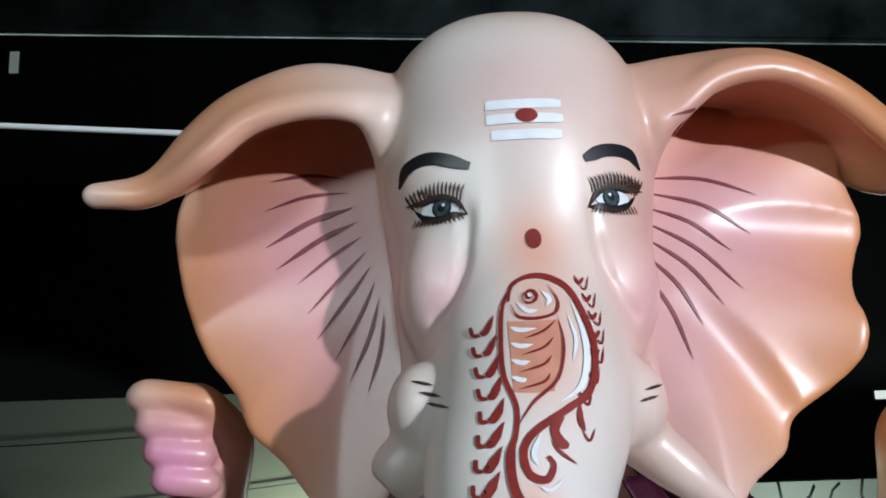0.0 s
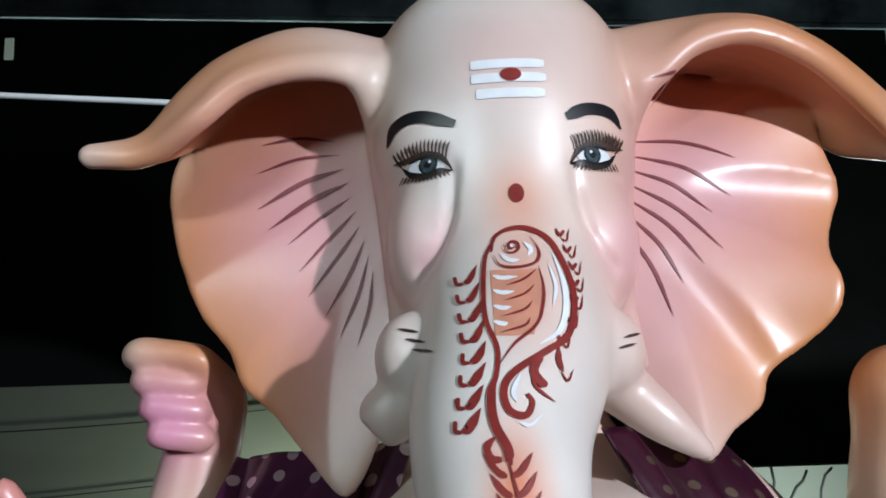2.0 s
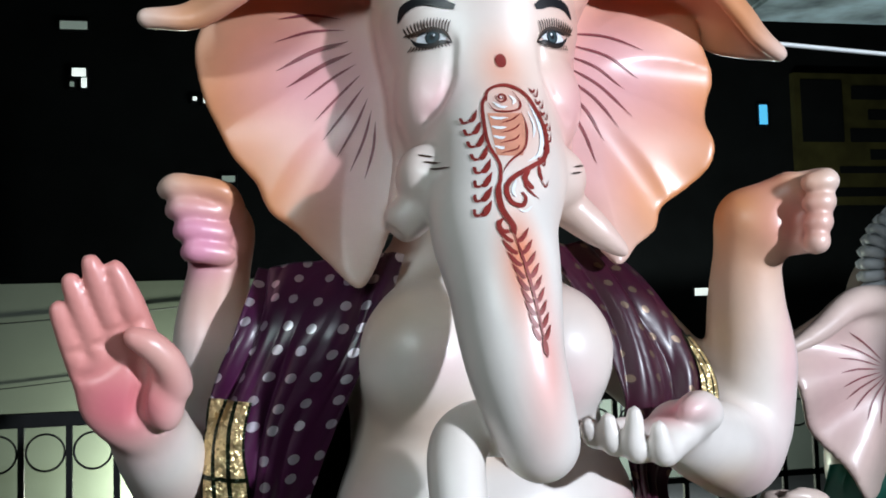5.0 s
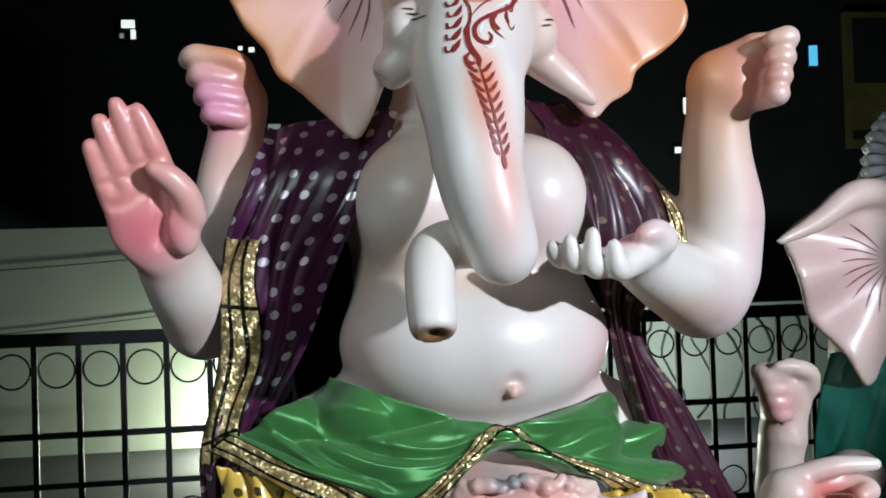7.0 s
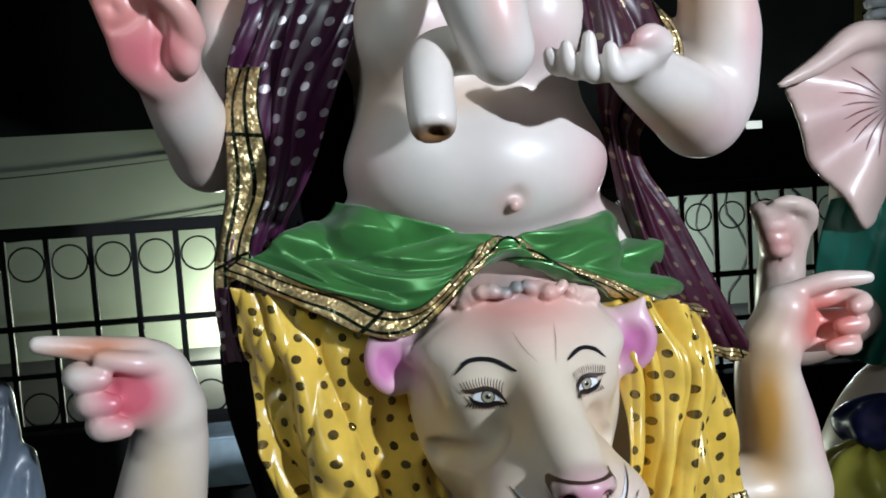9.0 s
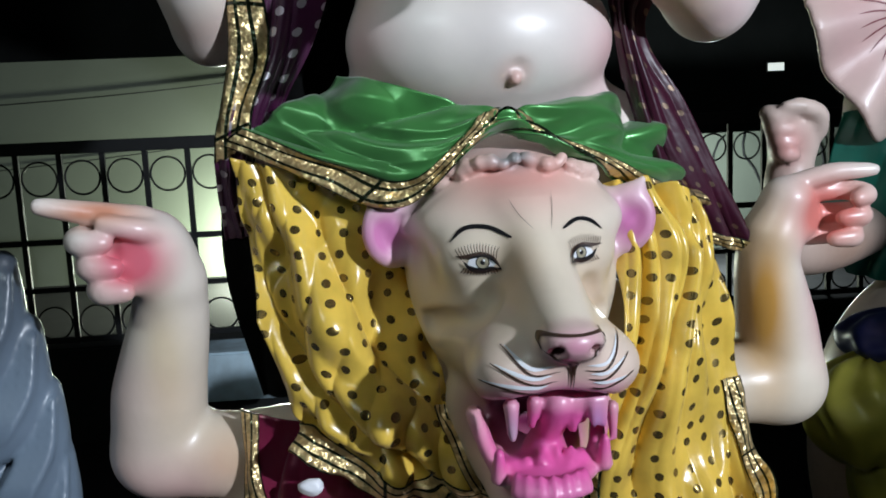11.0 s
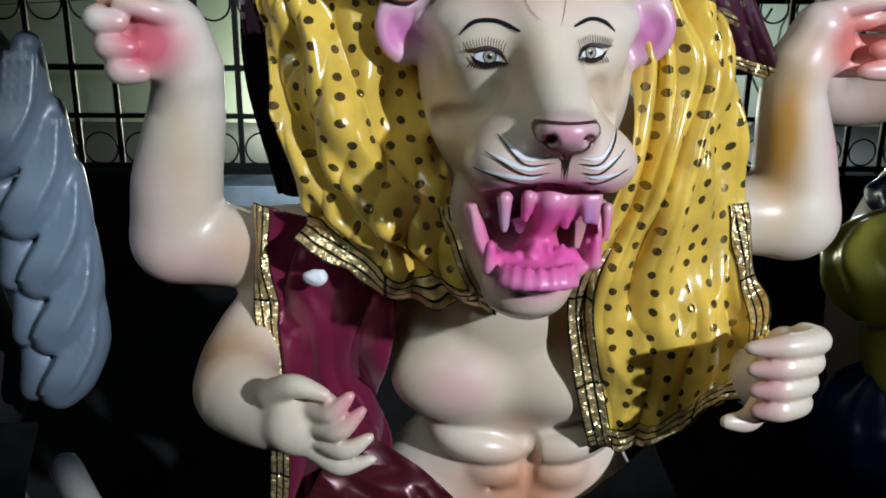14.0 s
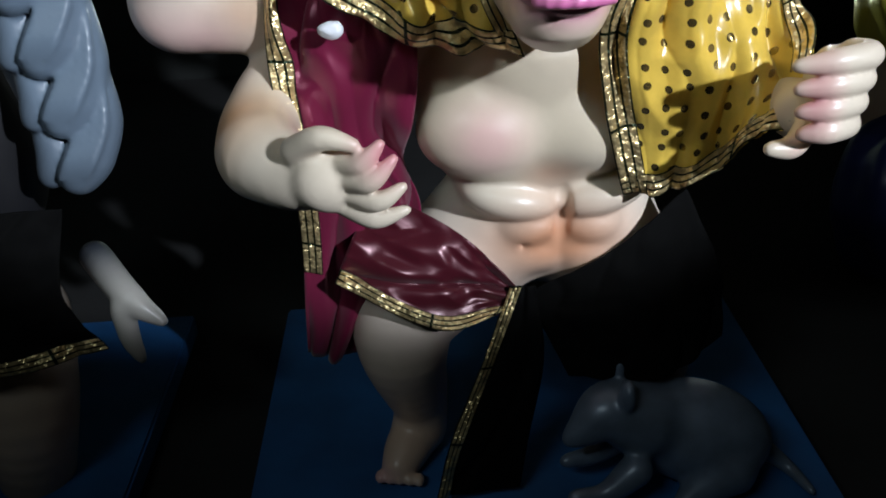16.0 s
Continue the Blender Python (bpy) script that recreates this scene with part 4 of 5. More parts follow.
    for i in range(len(v) // 3 - 1):
        a = 3 * i
        q += [(a, a + 1, a + 4, a + 3), (a + 1, a + 2, a + 5, a + 4)]
    if q:
        strokes.append((v, q, slot))


def patch(x, z, rx, rz, slot, lift=0.001, turn=0.0, power=2.0):
    """A filled round dab."""
    v, q, c, s = [], [], math.cos(turn), math.sin(turn)
    for r in (0.001, 0.5, 1):
        for k in range(24):
            a = k * math.tau / 24
            u, w = math.copysign(abs(math.cos(a)) ** (2 / power), math.cos(a)) * rx * r, math.copysign(abs(math.sin(a)) ** (2 / power), math.sin(a)) * rz * r
            p = touch(x + u * c - w * s, z + u * s + w * c, lift)
            if p is None:
                return
            v.append(p)
    for r in range(2):
        for k in range(24):
            q.append((r * 24 + k, r * 24 + (k + 1) % 24, r * 24 + 24 + (k + 1) % 24, r * 24 + 24 + k))
    strokes.append((v, q, slot))


def eye(x, z, s, out, lid, tilt=0.0, lash=1.0):
    """A painted eye of half width s; out: -1 or 1, the side of its outer corner."""
    X = lambda a: x + out * a * s
    Z = lambda a, b: z + b * s + a * s * tilt
    P = lambda *ab: [(X(a), Z(a, b)) for a, b in ab]
    patch(x, z, s * 0.72, s * 0.34, W_, 0.001)
    patch(X(-0.05), z + 0.03 * s, s * 0.36, s * 0.36, K_, 0.0013)
    patch(X(-0.05), z + 0.03 * s, s * 0.3, s * 0.3, lid, 0.0016)
    patch(X(-0.05), z + 0.03 * s, s * 0.13, s * 0.13, K_, 0.0019)
    patch(X(-0.13), z + 0.13 * s, s * 0.06, s * 0.06, W_, 0.0022)
    brush(P((-1.0, -0.34), (-0.6, 0.2), (0, 0.44), (0.6, 0.36), (1.3, 0.34)), s * 0.24, B_, 0.002)
    brush(P((-0.95, -0.25), (-0.4, 0.3), (0.1, 0.38), (0.7, 0.2)), s * 0.15, K_, 0.0023)
    brush(P((-1.0, -0.32), (-0.5, -0.3), (0.05, -0.4), (0.6, -0.25), (0.95, 0.12)), s * 0.26, K_, 0.0021)
    for k in range(15):
        a = -0.75 + 1.75 * k / 14
        b = 0.36 - 0.22 * (a - 0.1) ** 2
        brush(P((a, b), (a + 0.06 + 0.16 * a, b + 0.36), (a + 0.28 * a + 0.02, b + 0.68 - 0.12 * abs(a))), s * 0.075 * lash, B_, 0.0024, 8, (0.9, 0.15))
    for k in range(13):
        a = -0.7 + 1.6 * k / 12
        b = -0.36 + 0.18 * (a - 0.1) ** 2
        brush(P((a, b), (a + 0.1 * a, b - 0.16), (a + 0.22 * a, b - 0.28)), s * 0.06, B_, 0.0022, 8, (0.9, 0.1))


# forehead marks
for z, x0, x1 in ((2.2625, 0.047, 0.115), (2.248, 0.047, 0.116), (2.2325, 0.051, 0.114)):
    brush([(x0, z), ((x0 + x1) / 2, z), (x1, z)], 0.0095, W_, 0.001, taper=(0.9, 0.7))
patch(0.083, 2.2505, 0.0098, 0.0068, R_, 0.0018)
patch(0.0825, 2.1365, 0.0068, 0.0093, R_, 0.0014)
# eyes and brows of the elephant head
eye(0.004, 2.1725, 0.024, -1, I_)
eye(0.158, 2.1765, 0.024, 1, I_, 0.06)
brush([(-0.034, 2.199), (-0.025, 2.2155), (-0.003, 2.22), (0.031, 2.2075)], 0.0122, K_, taper=(0.1, 0.55))
brush([(0.133, 2.211), (0.154, 2.2205), (0.177, 2.22), (0.189, 2.206)], 0.0122, K_, taper=(0.55, 0.1))


def on_nose(u, v):
    """From the painter's design (u across, v down, in half millimetres) to the front of the nose."""
    b = v / 2290
    return 0.074 + u / (2050 + v * 0.9) - 0.09 * b - 0.014 * max(0.0, (v - 210) / 170), 2.085 - b


def draw(points, width, slot, **more):
    brush([on_nose(u, v) for u, v in points], width / 2450, slot, **more)


# the shell with its scroll
for v in range(60, 175, 6):
    w = 34 * math.sin(min(1.0, (230 - v) / 130) * 1.5)
    draw([(-42 + v * 0.06, v), (0, v + 2), (-6 + w + 20, v)], 16, S_, lift=0.0004, steps=10, taper=(1, 1))
draw([(12 * math.cos(a) * (0.2 + a / 9), 4 + 14 * math.sin(a) * (0.2 + a / 9)) for a in [0.7 * k for k in range(0, 15)]], 6, R_, lift=0.0016, steps=70)
draw([(-36, 15), (-30, -18), (-4, -36), (30, -34), (68, -5), (100, 70), (108, 130), (95, 185), (60, 210), (10, 245), (-5, 275), (10, 310), (40, 320), (48, 300), (36, 285)], 13, R_, lift=0.0014, steps=80, taper=(0.35, 0.5))
draw([(-30, -14), (-46, 25), (-50, 100), (-46, 155), (-28, 205), (-22, 250), (-25, 285), (-8, 335), (22, 372), (30, 395)], 9, R_, lift=0.0013, steps=60, taper=(0.5, 0.7))
draw([(-22, 250), (-24, 285), (-10, 330), (20, 370), (26, 390)], 16, R_, lift=0.0017, steps=40, taper=(0.3, 0.6))
draw([(44, 48), (52, 90), (50, 130), (38, 165), (0, 200), (-20, 235)], 6, R_, lift=0.0013, steps=40)
draw([(-33, 20), (-20, 45), (10, 50), (40, 40), (46, 15), (30, -18)], 6, R_, lift=0.0013, steps=40)
for k in range(4):
    draw([(-12 - 4 * k, 88 + 30 * k), (18, 76 + 30 * k), (40 - 4 * k, 56 + 32 * k)], 4.5, R_, lift=0.0014, steps=16)
    draw([(-34, 66 + 30 * k), (-18, 72 + 30 * k), (8 - 6 * k, 70 + 30 * k)], 9, W_, lift=0.0012, steps=16, taper=(0.3, 0.1))
draw([(70, 20), (88, 80), (92, 130), (80, 175), (45, 200)], 12, W_, lift=0.0012, steps=30)
draw([(62, 45), (74, 90), (68, 130)], 7, W_, lift=0.0012, steps=20)
draw([(-22, 18), (-5, 35), (12, 34)], 9, W_, lift=0.0012, steps=16)
draw([(20, -5), (32, 12), (26, 26)], 9, W_, lift=0.0012, steps=16)
draw([(-8, -6), (-2, 6), (4, 8)], 8, W_, lift=0.0014, steps=10)
draw([(18, 250), (12, 280), (22, 298)], 9, W_, lift=0.0013, steps=16)
draw([(30, 330), (50, 335), (68, 320)], 6, W_, lift=0.0013, steps=16)
draw([(52, 225), (40, 245), (55, 265), (68, 272)], 16, R_, lift=0.0014, steps=20, taper=(0.2, 0.5))
draw([(36, 250), (50, 275), (88, 300)], 6, R_, lift=0.0013, steps=16)
draw([(78, 205), (82, 230), (94, 250)], 11, R_, lift=0.0013, steps=16)
draw([(86, 245), (105, 265), (112, 245)], 4, R_, lift=0.0013, steps=16)
# rows of leaf curls down both sides
for k in range(8):
    v, u = 62 + 36 * k + 2 * k, -75 + 3.4 * k
    draw([(u - 6, v + 8), (u - 1, v + 12), (u + 6, v), (u + 14, v - 22)], 11 + k * 0.7, R_, steps=14, taper=(0.6, 0.1))
    draw([(u - 24, v - 2), (u - 20, v + 14), (u - 8, v + 16)], 8, R_, steps=10, taper=(0.8, 0.3))
for k in range(7):
    v, u = -22 + 36 * k, 82 + 40 * math.sin((k + 0.4) * 0.42) - 2.2 * k
    draw([(u - 12, v - 16), (u - 4, v), (u + 4, v - 12)], 7, R_, steps=12, taper=(0.2, 0.6))
    draw([(u - 4, v + 2), (u + 8, v + 12), (u + 14, v - 18)], 4, R_, steps=12)
# the scroll below it and the fern down the nose
draw([(-5, 352), (-14, 368), (-2, 385), (14, 386)], 12, R_, lift=0.0014, steps=18, taper=(0.3, 0.6))
fern = lambda t: (0.053 + 0.022 * t + 0.002 * math.sin(3 * t), 1.922 - 0.128 * t)
brush([fern(k / 8) for k in range(9)], 0.003, R_, lift=0.0013, steps=40)
for k in range(9):
    for s in (-1, 1):
        L, (x, z) = 0.017 - 0.0008 * k, fern(0.06 + 0.098 * k)
        brush([(x + s * 0.002, z - 0.009), (x + s * L * 0.5, z - 0.005), (x + s * L, z + 0.006)], 0.0044, R_, steps=12, taper=(0.5, 0.1))
brush([fern(0.9), fern(0.97), fern(1.05)], 0.0055, R_, lift=0.0015, steps=12)
for s in (-1, 1):
    for k in range(3):
        x = 0.083 + s * (0.098 - 0.006 * k)
        brush([(x + s * 0.01, 2.018 - 0.009 * k), (x - s * 0.008, 2.014 - 0.009 * k)], 0.0025, B_, steps=8)

# veins in the ears
for k in range(10):
    a, n = radians((4, -6, -20, -27, -34, -45, -52, -62, -70, -78)[k]), (0.085, 0.095, 0.105, 0.1, 0.085, 0.088, 0.092, 0.09, 0.09, 0.08)[k]
    x, z = -0.098 + 0.0046 * k, 2.242 - 0.0168 * k
    brush([(x, z), (x - n * 0.5 * math.cos(a - 0.1), z + n * 0.5 * math.sin(a + 0.12)), (x - n * math.cos(a), z + n * math.sin(a))],
          0.0062 if k in (2, 3) else 0.0036, M_, lift=0.0012, steps=20, taper=(0.1, 0.1))
for k in range(9):
    a, n = radians((4, 0, -11, -24, -31, -40, -46, -56, -68)[k]), (0.1, 0.115, 0.12, 0.12, 0.1, 0.12, 0.105, 0.095, 0.105)[k]
    x, z = 0.232 - 0.0005 * k * k * 0.6, 2.27 - 0.0174 * k
    brush([(x, z), (x + n * 0.5 * math.cos(a + 0.12), z + n * 0.5 * math.sin(a + 0.16)), (x + n * math.cos(a), z + n * math.sin(a))],
          0.004, M_, lift=0.0012, steps=20, taper=(0.1, 0.1))

# lion face: eyes, brows, worry lines, nose, whiskers
eye(0.049, 1.258, 0.025, -1, C_, 0.0, 0.6)
eye(0.18, 1.264, 0.023, 1, C_, 0.05, 0.6)
brush([(0.01, 1.285), (0.03, 1.302), (0.06, 1.303), (0.088, 1.29)], 0.0055, K_, taper=(0.2, 0.5))
brush([(0.157, 1.297), (0.18, 1.307), (0.2, 1.304), (0.215, 1.292)], 0.005, K_, taper=(0.5, 0.2))
brush([(0.09, 1.337), (0.1, 1.318), (0.115, 1.3)], 0.0007, B_)
brush([(0.148, 1.345), (0.145, 1.32), (0.138, 1.297)], 0.0007, B_)
brush([(0.1, 1.172), (0.098, 1.182), (0.105, 1.19), (0.136, 1.19), (0.168, 1.19), (0.172, 1.18), (0.165, 1.172)], 0.003, B_, steps=40)
brush([(0.101, 1.172), (0.12, 1.158), (0.134, 1.15), (0.137, 1.118)], 0.0035, B_, steps=30)
brush([(0.168, 1.173), (0.155, 1.158), (0.142, 1.15), (0.14, 1.118)], 0.0035, B_, steps=30)
patch(0.113, 1.173, 0.008, 0.005, M_, 0.001)
patch(0.158, 1.175, 0.006, 0.004, M_, 0.001)
for k in range(3):
    brush([(0.125 - 0.004 * k, 1.14 - 0.012 * k), (0.09, 1.138 - 0.012 * k), (0.058 - 0.014 * k, 1.17 - 0.02 * k)], 0.0026, B_, steps=24, taper=(0.1, 0.4))
    brush([(0.118 - 0.004 * k, 1.147 - 0.012 * k), (0.088, 1.146 - 0.012 * k), (0.062 - 0.014 * k, 1.17 - 0.02 * k)], 0.005, W_, lift=0.0008, steps=24)
    brush([(0.152 + 0.004 * k, 1.14 - 0.011 * k), (0.18, 1.14 - 0.012 * k), (0.205 + 0.005 * k, 1.175 - 0.022 * k)], 0.0025, B_, steps=24, taper=(0.1, 0.4))
    brush([(0.155 + 0.004 * k, 1.146 - 0.011 * k), (0.18, 1.147 - 0.012 * k), (0.2 + 0.005 * k, 1.172 - 0.022 * k)], 0.004, W_, lift=0.0008, steps=24)


def pull(v):
    """The lion's muzzle drawn out to the front, with the paint on it."""
    v = np.array(v, float)
    inside = np.clip((0.19 - np.abs(v[:, 0] - 0.12)) / 0.05, 0, 1) * np.clip((v[:, 2] - 0.9) / 0.03, 0, 1) * np.clip((1.4 - v[:, 2]) / 0.06, 0, 1)
    reach = inside * np.clip((0.75 - v[:, 1]) / 0.21, 0, 1.2)
    return v + reach[:, None] * np.array((-0.0125, -0.073, 0.018))


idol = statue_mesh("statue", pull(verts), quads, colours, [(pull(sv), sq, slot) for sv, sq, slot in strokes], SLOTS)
tagged(idol, "cream and pink painted plaster elephant-headed statue borne by a lion-headed figure", "statue")


# ---- the clothes laid on the statue ----
def cloth(name, net, mat, label, folds=((9, 0.006, 0.3),), parent=None, nu=60, nv=90, thick=0.003, rough=0.004, seed=0, borders=(), category="cloth"):
    """A draped cloth through a net of rows of (x, y, z). folds: (waves across, depth, lean). borders: (edge, from, to, width) ribbons sewn on an edge."""
    u, v = np.linspace(0, 1, nu), np.linspace(0, 1, nv)
    rows = np.array([spline(r, u) for r in net])
    grid = np.stack([spline(rows[:, i], v) for i in range(nu)], 1)
    du, dv = np.gradient(grid, axis=1), np.gradient(grid, axis=0)
    nrm = np.cross(du, dv)
    nrm /= np.linalg.norm(nrm, axis=2)[..., None] + 1e-9
    if nrm[:, :, 1].mean() > 0:
        nrm = -nrm
    U, V = np.meshgrid(u, v)
    off = np.zeros_like(U)
    for waves, depth, lean in folds:
        ph = math.tau * (waves * (U + lean * V) + 0.35 * np.sin(math.tau * (V * 0.7 + seed)) + 0.2 * np.sin(math.tau * (V * 1.9 + U * 1.3 + seed * 2)))
        off += depth * (np.abs(np.sin(ph / 2)) ** 0.7 * 2 - 1) * (0.55 + 0.45 * np.sin(math.tau * (V * 0.8 + U * 0.7 + seed)))
    for i in range(nv):
        for j in range(nu):
            off[i, j] += rough * noise.noise(Vector((U[i, j] * 6 + seed * 9, V[i, j] * 6, seed)))
            off[i, j] -= 1.1 * rough * abs(noise.noise(Vector((U[i, j] * 3.2 + V[i, j] * 2.2, V[i, j] * 4.6 - U[i, j] * 2.4, seed + 3))))
    lu = np.concatenate([np.zeros((nv, 1)), np.cumsum(np.linalg.norm(np.diff(grid, axis=1), axis=2), 1)], 1)
    lv = np.concatenate([np.zeros((1, nu)), np.cumsum(np.linalg.norm(np.diff(grid, axis=0), axis=2), 0)], 0)
    lu -= lu[:, nu // 2][:, None]
    lv -= lv[nv // 2][None, :]
    sheet_uv = np.stack([lu * 1.1, lv * 1.05], 2)
    lu, lv = lu - lu[:, :1], lv - lv[:1]
    grid = grid + nrm * off[..., None]

    def skin(g, uvs, n, m, nm, up, mt, par=None, lab=""):
        bm = bmesh.new()
        layer = bm.loops.layers.uv.new("UVMap")
        vs = [bm.verts.new(p) for p in g.reshape(-1, 3)]
        for i in range(n - 1):
            for j in range(m - 1):
                ids = (i * m + j, i * m + j + 1, (i + 1) * m + j + 1, (i + 1) * m + j)
                f = bm.faces.new([vs[k] for k in ids])
                for loop, k in zip(f.loops, ids):
                    loop[layer].uv = uvs.reshape(-1, 2)[k]
        ob = part(nm, bm, mt, par, lab)
        mod = ob.modifiers.new("thickness", "SOLIDIFY")
        mod.thickness, mod.offset = up, 0
        return ob

    whole = skin(grid, sheet_uv, nv, nu, name, thick, mat)
    tagged(whole, label, category)
    for edge, a, b, width in borders:
        k = 7
        if edge in ("left", "right"):
            ii = np.arange(int(a * (nv - 1)), int(b * (nv - 1)) + 1)
            span = np.linspace(0, 1, k)
            strip, uvs = np.zeros((len(ii), k, 3)), np.zeros((len(ii), k, 2))
            for r, i in enumerate(ii):
                want = span * min(width, lu[i, -1] * 0.8)
                s = lu[i] if edge == "left" else (lu[i, -1] - lu[i])[::-1]
                row = grid[i] if edge == "left" else grid[i][::-1]
                nn = nrm[i] if edge == "left" else nrm[i][::-1]
                for c in range(3):
                    strip[r, :, c] = np.interp(want, s, row[:, c] + nn[:, c] * 0.0045)
                uvs[r, :, 0], uvs[r, :, 1] = lv[i, 0], span
        else:
            jj = np.arange(int(a * (nu - 1)), int(b * (nu - 1)) + 1)
            span = np.linspace(0, 1, k)
            strip, uvs = np.zeros((len(jj), k, 3)), np.zeros((len(jj), k, 2))
            for r, j in enumerate(jj):
                s = (lv[-1, j] - lv[:, j])[::-1] if edge == "bottom" else lv[:, j]
                col = grid[::-1, j] if edge == "bottom" else grid[:, j]
                nn = nrm[::-1, j] if edge == "bottom" else nrm[:, j]
                for c in range(3):
                    strip[r, :, c] = np.interp(span * width, s, col[:, c] + nn[:, c] * 0.0045)
                uvs[r, :, 0], uvs[r, :, 1] = lu[0, j], span
        skin(strip, uvs, strip.shape[0], k, "border", 0.002, GOLD, whole, "gold brocade ribbon with dark stripes")
    return whole


cloth("shawl", [[(-0.02, 0.9, 1.91), (-0.11, 0.92, 1.91), (-0.215, 0.965, 1.9)], [(-0.068, 0.86, 1.8), (-0.14, 0.865, 1.815), (-0.24, 0.915, 1.82)],
                [(-0.122, 0.87, 1.68), (-0.19, 0.875, 1.69), (-0.285, 0.91, 1.7)], [(-0.165, 0.89, 1.57), (-0.22, 0.885, 1.56), (-0.29, 0.9, 1.56)],
                [(-0.215, 0.9, 1.48), (-0.26, 0.885, 1.46), (-0.32, 0.89, 1.43)], [(-0.24, 0.94, 1.38), (-0.29, 0.93, 1.36), (-0.33, 0.94, 1.35)],
                [(-0.25, 0.98, 1.3), (-0.29, 0.975, 1.28), (-0.33, 0.98, 1.27)]],
      PURPLE, "purple satin shawl with silver dots over the shoulder", ((3, 0.011, 0.15), (7, 0.003, -0.2)), seed=0.3, nu=90, nv=140, borders=(("right", 0.3, 0.72, 0.062),))
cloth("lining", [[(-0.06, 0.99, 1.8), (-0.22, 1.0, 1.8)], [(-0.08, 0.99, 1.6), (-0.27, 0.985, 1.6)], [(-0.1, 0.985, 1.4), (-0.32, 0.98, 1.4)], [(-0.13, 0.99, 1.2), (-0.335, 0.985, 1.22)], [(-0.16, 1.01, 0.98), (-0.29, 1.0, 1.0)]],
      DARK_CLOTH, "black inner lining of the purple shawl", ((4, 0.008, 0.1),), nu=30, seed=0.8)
# right tail of the shawl, in the satin darkened for shade
cloth("shawl", [[(0.17, 0.87, 1.925), (0.25, 0.92, 1.92), (0.33, 0.97, 1.885)], [(0.23, 0.835, 1.8), (0.3, 0.86, 1.83), (0.385, 0.92, 1.8)],
                [(0.255, 0.82, 1.71), (0.33, 0.85, 1.71), (0.405, 0.86, 1.7)], [(0.28, 0.875, 1.62), (0.31, 0.88, 1.6), (0.345, 0.9, 1.58)],
                [(0.315, 0.885, 1.47), (0.36, 0.89, 1.46), (0.41, 0.91, 1.46)], [(0.36, 0.89, 1.36), (0.42, 0.9, 1.34), (0.49, 0.93, 1.32)], [(0.43, 0.93, 1.24), (0.49, 0.94, 1.22), (0.55, 0.95, 1.2)]],
      PURPLE_SHADED, "maroon-purple satin shawl with gold foil dots, colour darkened for the shade behind the arm", ((2.5, 0.012, -0.1), (6, 0.002, 0.3)), seed=0.7, borders=(("right", 0.2, 0.36, 0.025), ("bottom", 0, 1, 0.03)))
cloth("wrap", [[(-0.13, 0.9, 1.515), (-0.06, 0.82, 1.5), (0.02, 0.782, 1.478), (0.09, 0.77, 1.462), (0.15, 0.782, 1.465), (0.22, 0.82, 1.475), (0.285, 0.89, 1.48)],
               [(-0.205, 0.875, 1.47), (-0.1, 0.8, 1.43), (0.0, 0.76, 1.42), (0.09, 0.742, 1.452), (0.17, 0.765, 1.425), (0.27, 0.82, 1.42), (0.35, 0.89, 1.42)],
               [(-0.27, 0.865, 1.455), (-0.13, 0.795, 1.395), (-0.03, 0.76, 1.37), (0.09, 0.738, 1.445), (0.19, 0.765, 1.4), (0.3, 0.83, 1.36), (0.41, 0.9, 1.34)],
               [(-0.31, 0.885, 1.425), (-0.17, 0.82, 1.375), (-0.05, 0.775, 1.335), (0.092, 0.735, 1.437), (0.2, 0.765, 1.385), (0.33, 0.85, 1.33), (0.46, 0.92, 1.29)]],
      GREEN, "green satin wrap tied below the belly with gold hem", ((2.5, 0.016, 0.5), (5, 0.004, -0.4)), nu=130, nv=80, rough=0.02, seed=0.15, borders=(("bottom", 0, 1, 0.045),))
cloth("scarf", [[(-0.02, 0.87, 1.34), (-0.17, 0.84, 1.375), (-0.29, 0.88, 1.405)], [(0.0, 0.87, 1.23), (-0.16, 0.81, 1.26), (-0.29, 0.865, 1.29)],
                [(0.0, 0.86, 1.12), (-0.14, 0.79, 1.12), (-0.26, 0.845, 1.15)], [(0.01, 0.8, 1.04), (-0.11, 0.765, 1.03), (-0.23, 0.82, 1.03)],
                [(0.03, 0.765, 0.98), (-0.09, 0.77, 0.965), (-0.22, 0.81, 1.0)], [(0.075, 0.775, 0.872), (-0.09, 0.785, 0.895), (-0.235, 0.8, 0.975)]],
      YELLOW, "crumpled golden yellow dotted scarf with gold border", ((2.2, 0.022, 0.6), (5, 0.007, -0.7)), rough=0.03, seed=0.45, nu=110, nv=120, borders=(("bottom", 0, 1, 0.042), ("left", 0.62, 1, 0.026)))
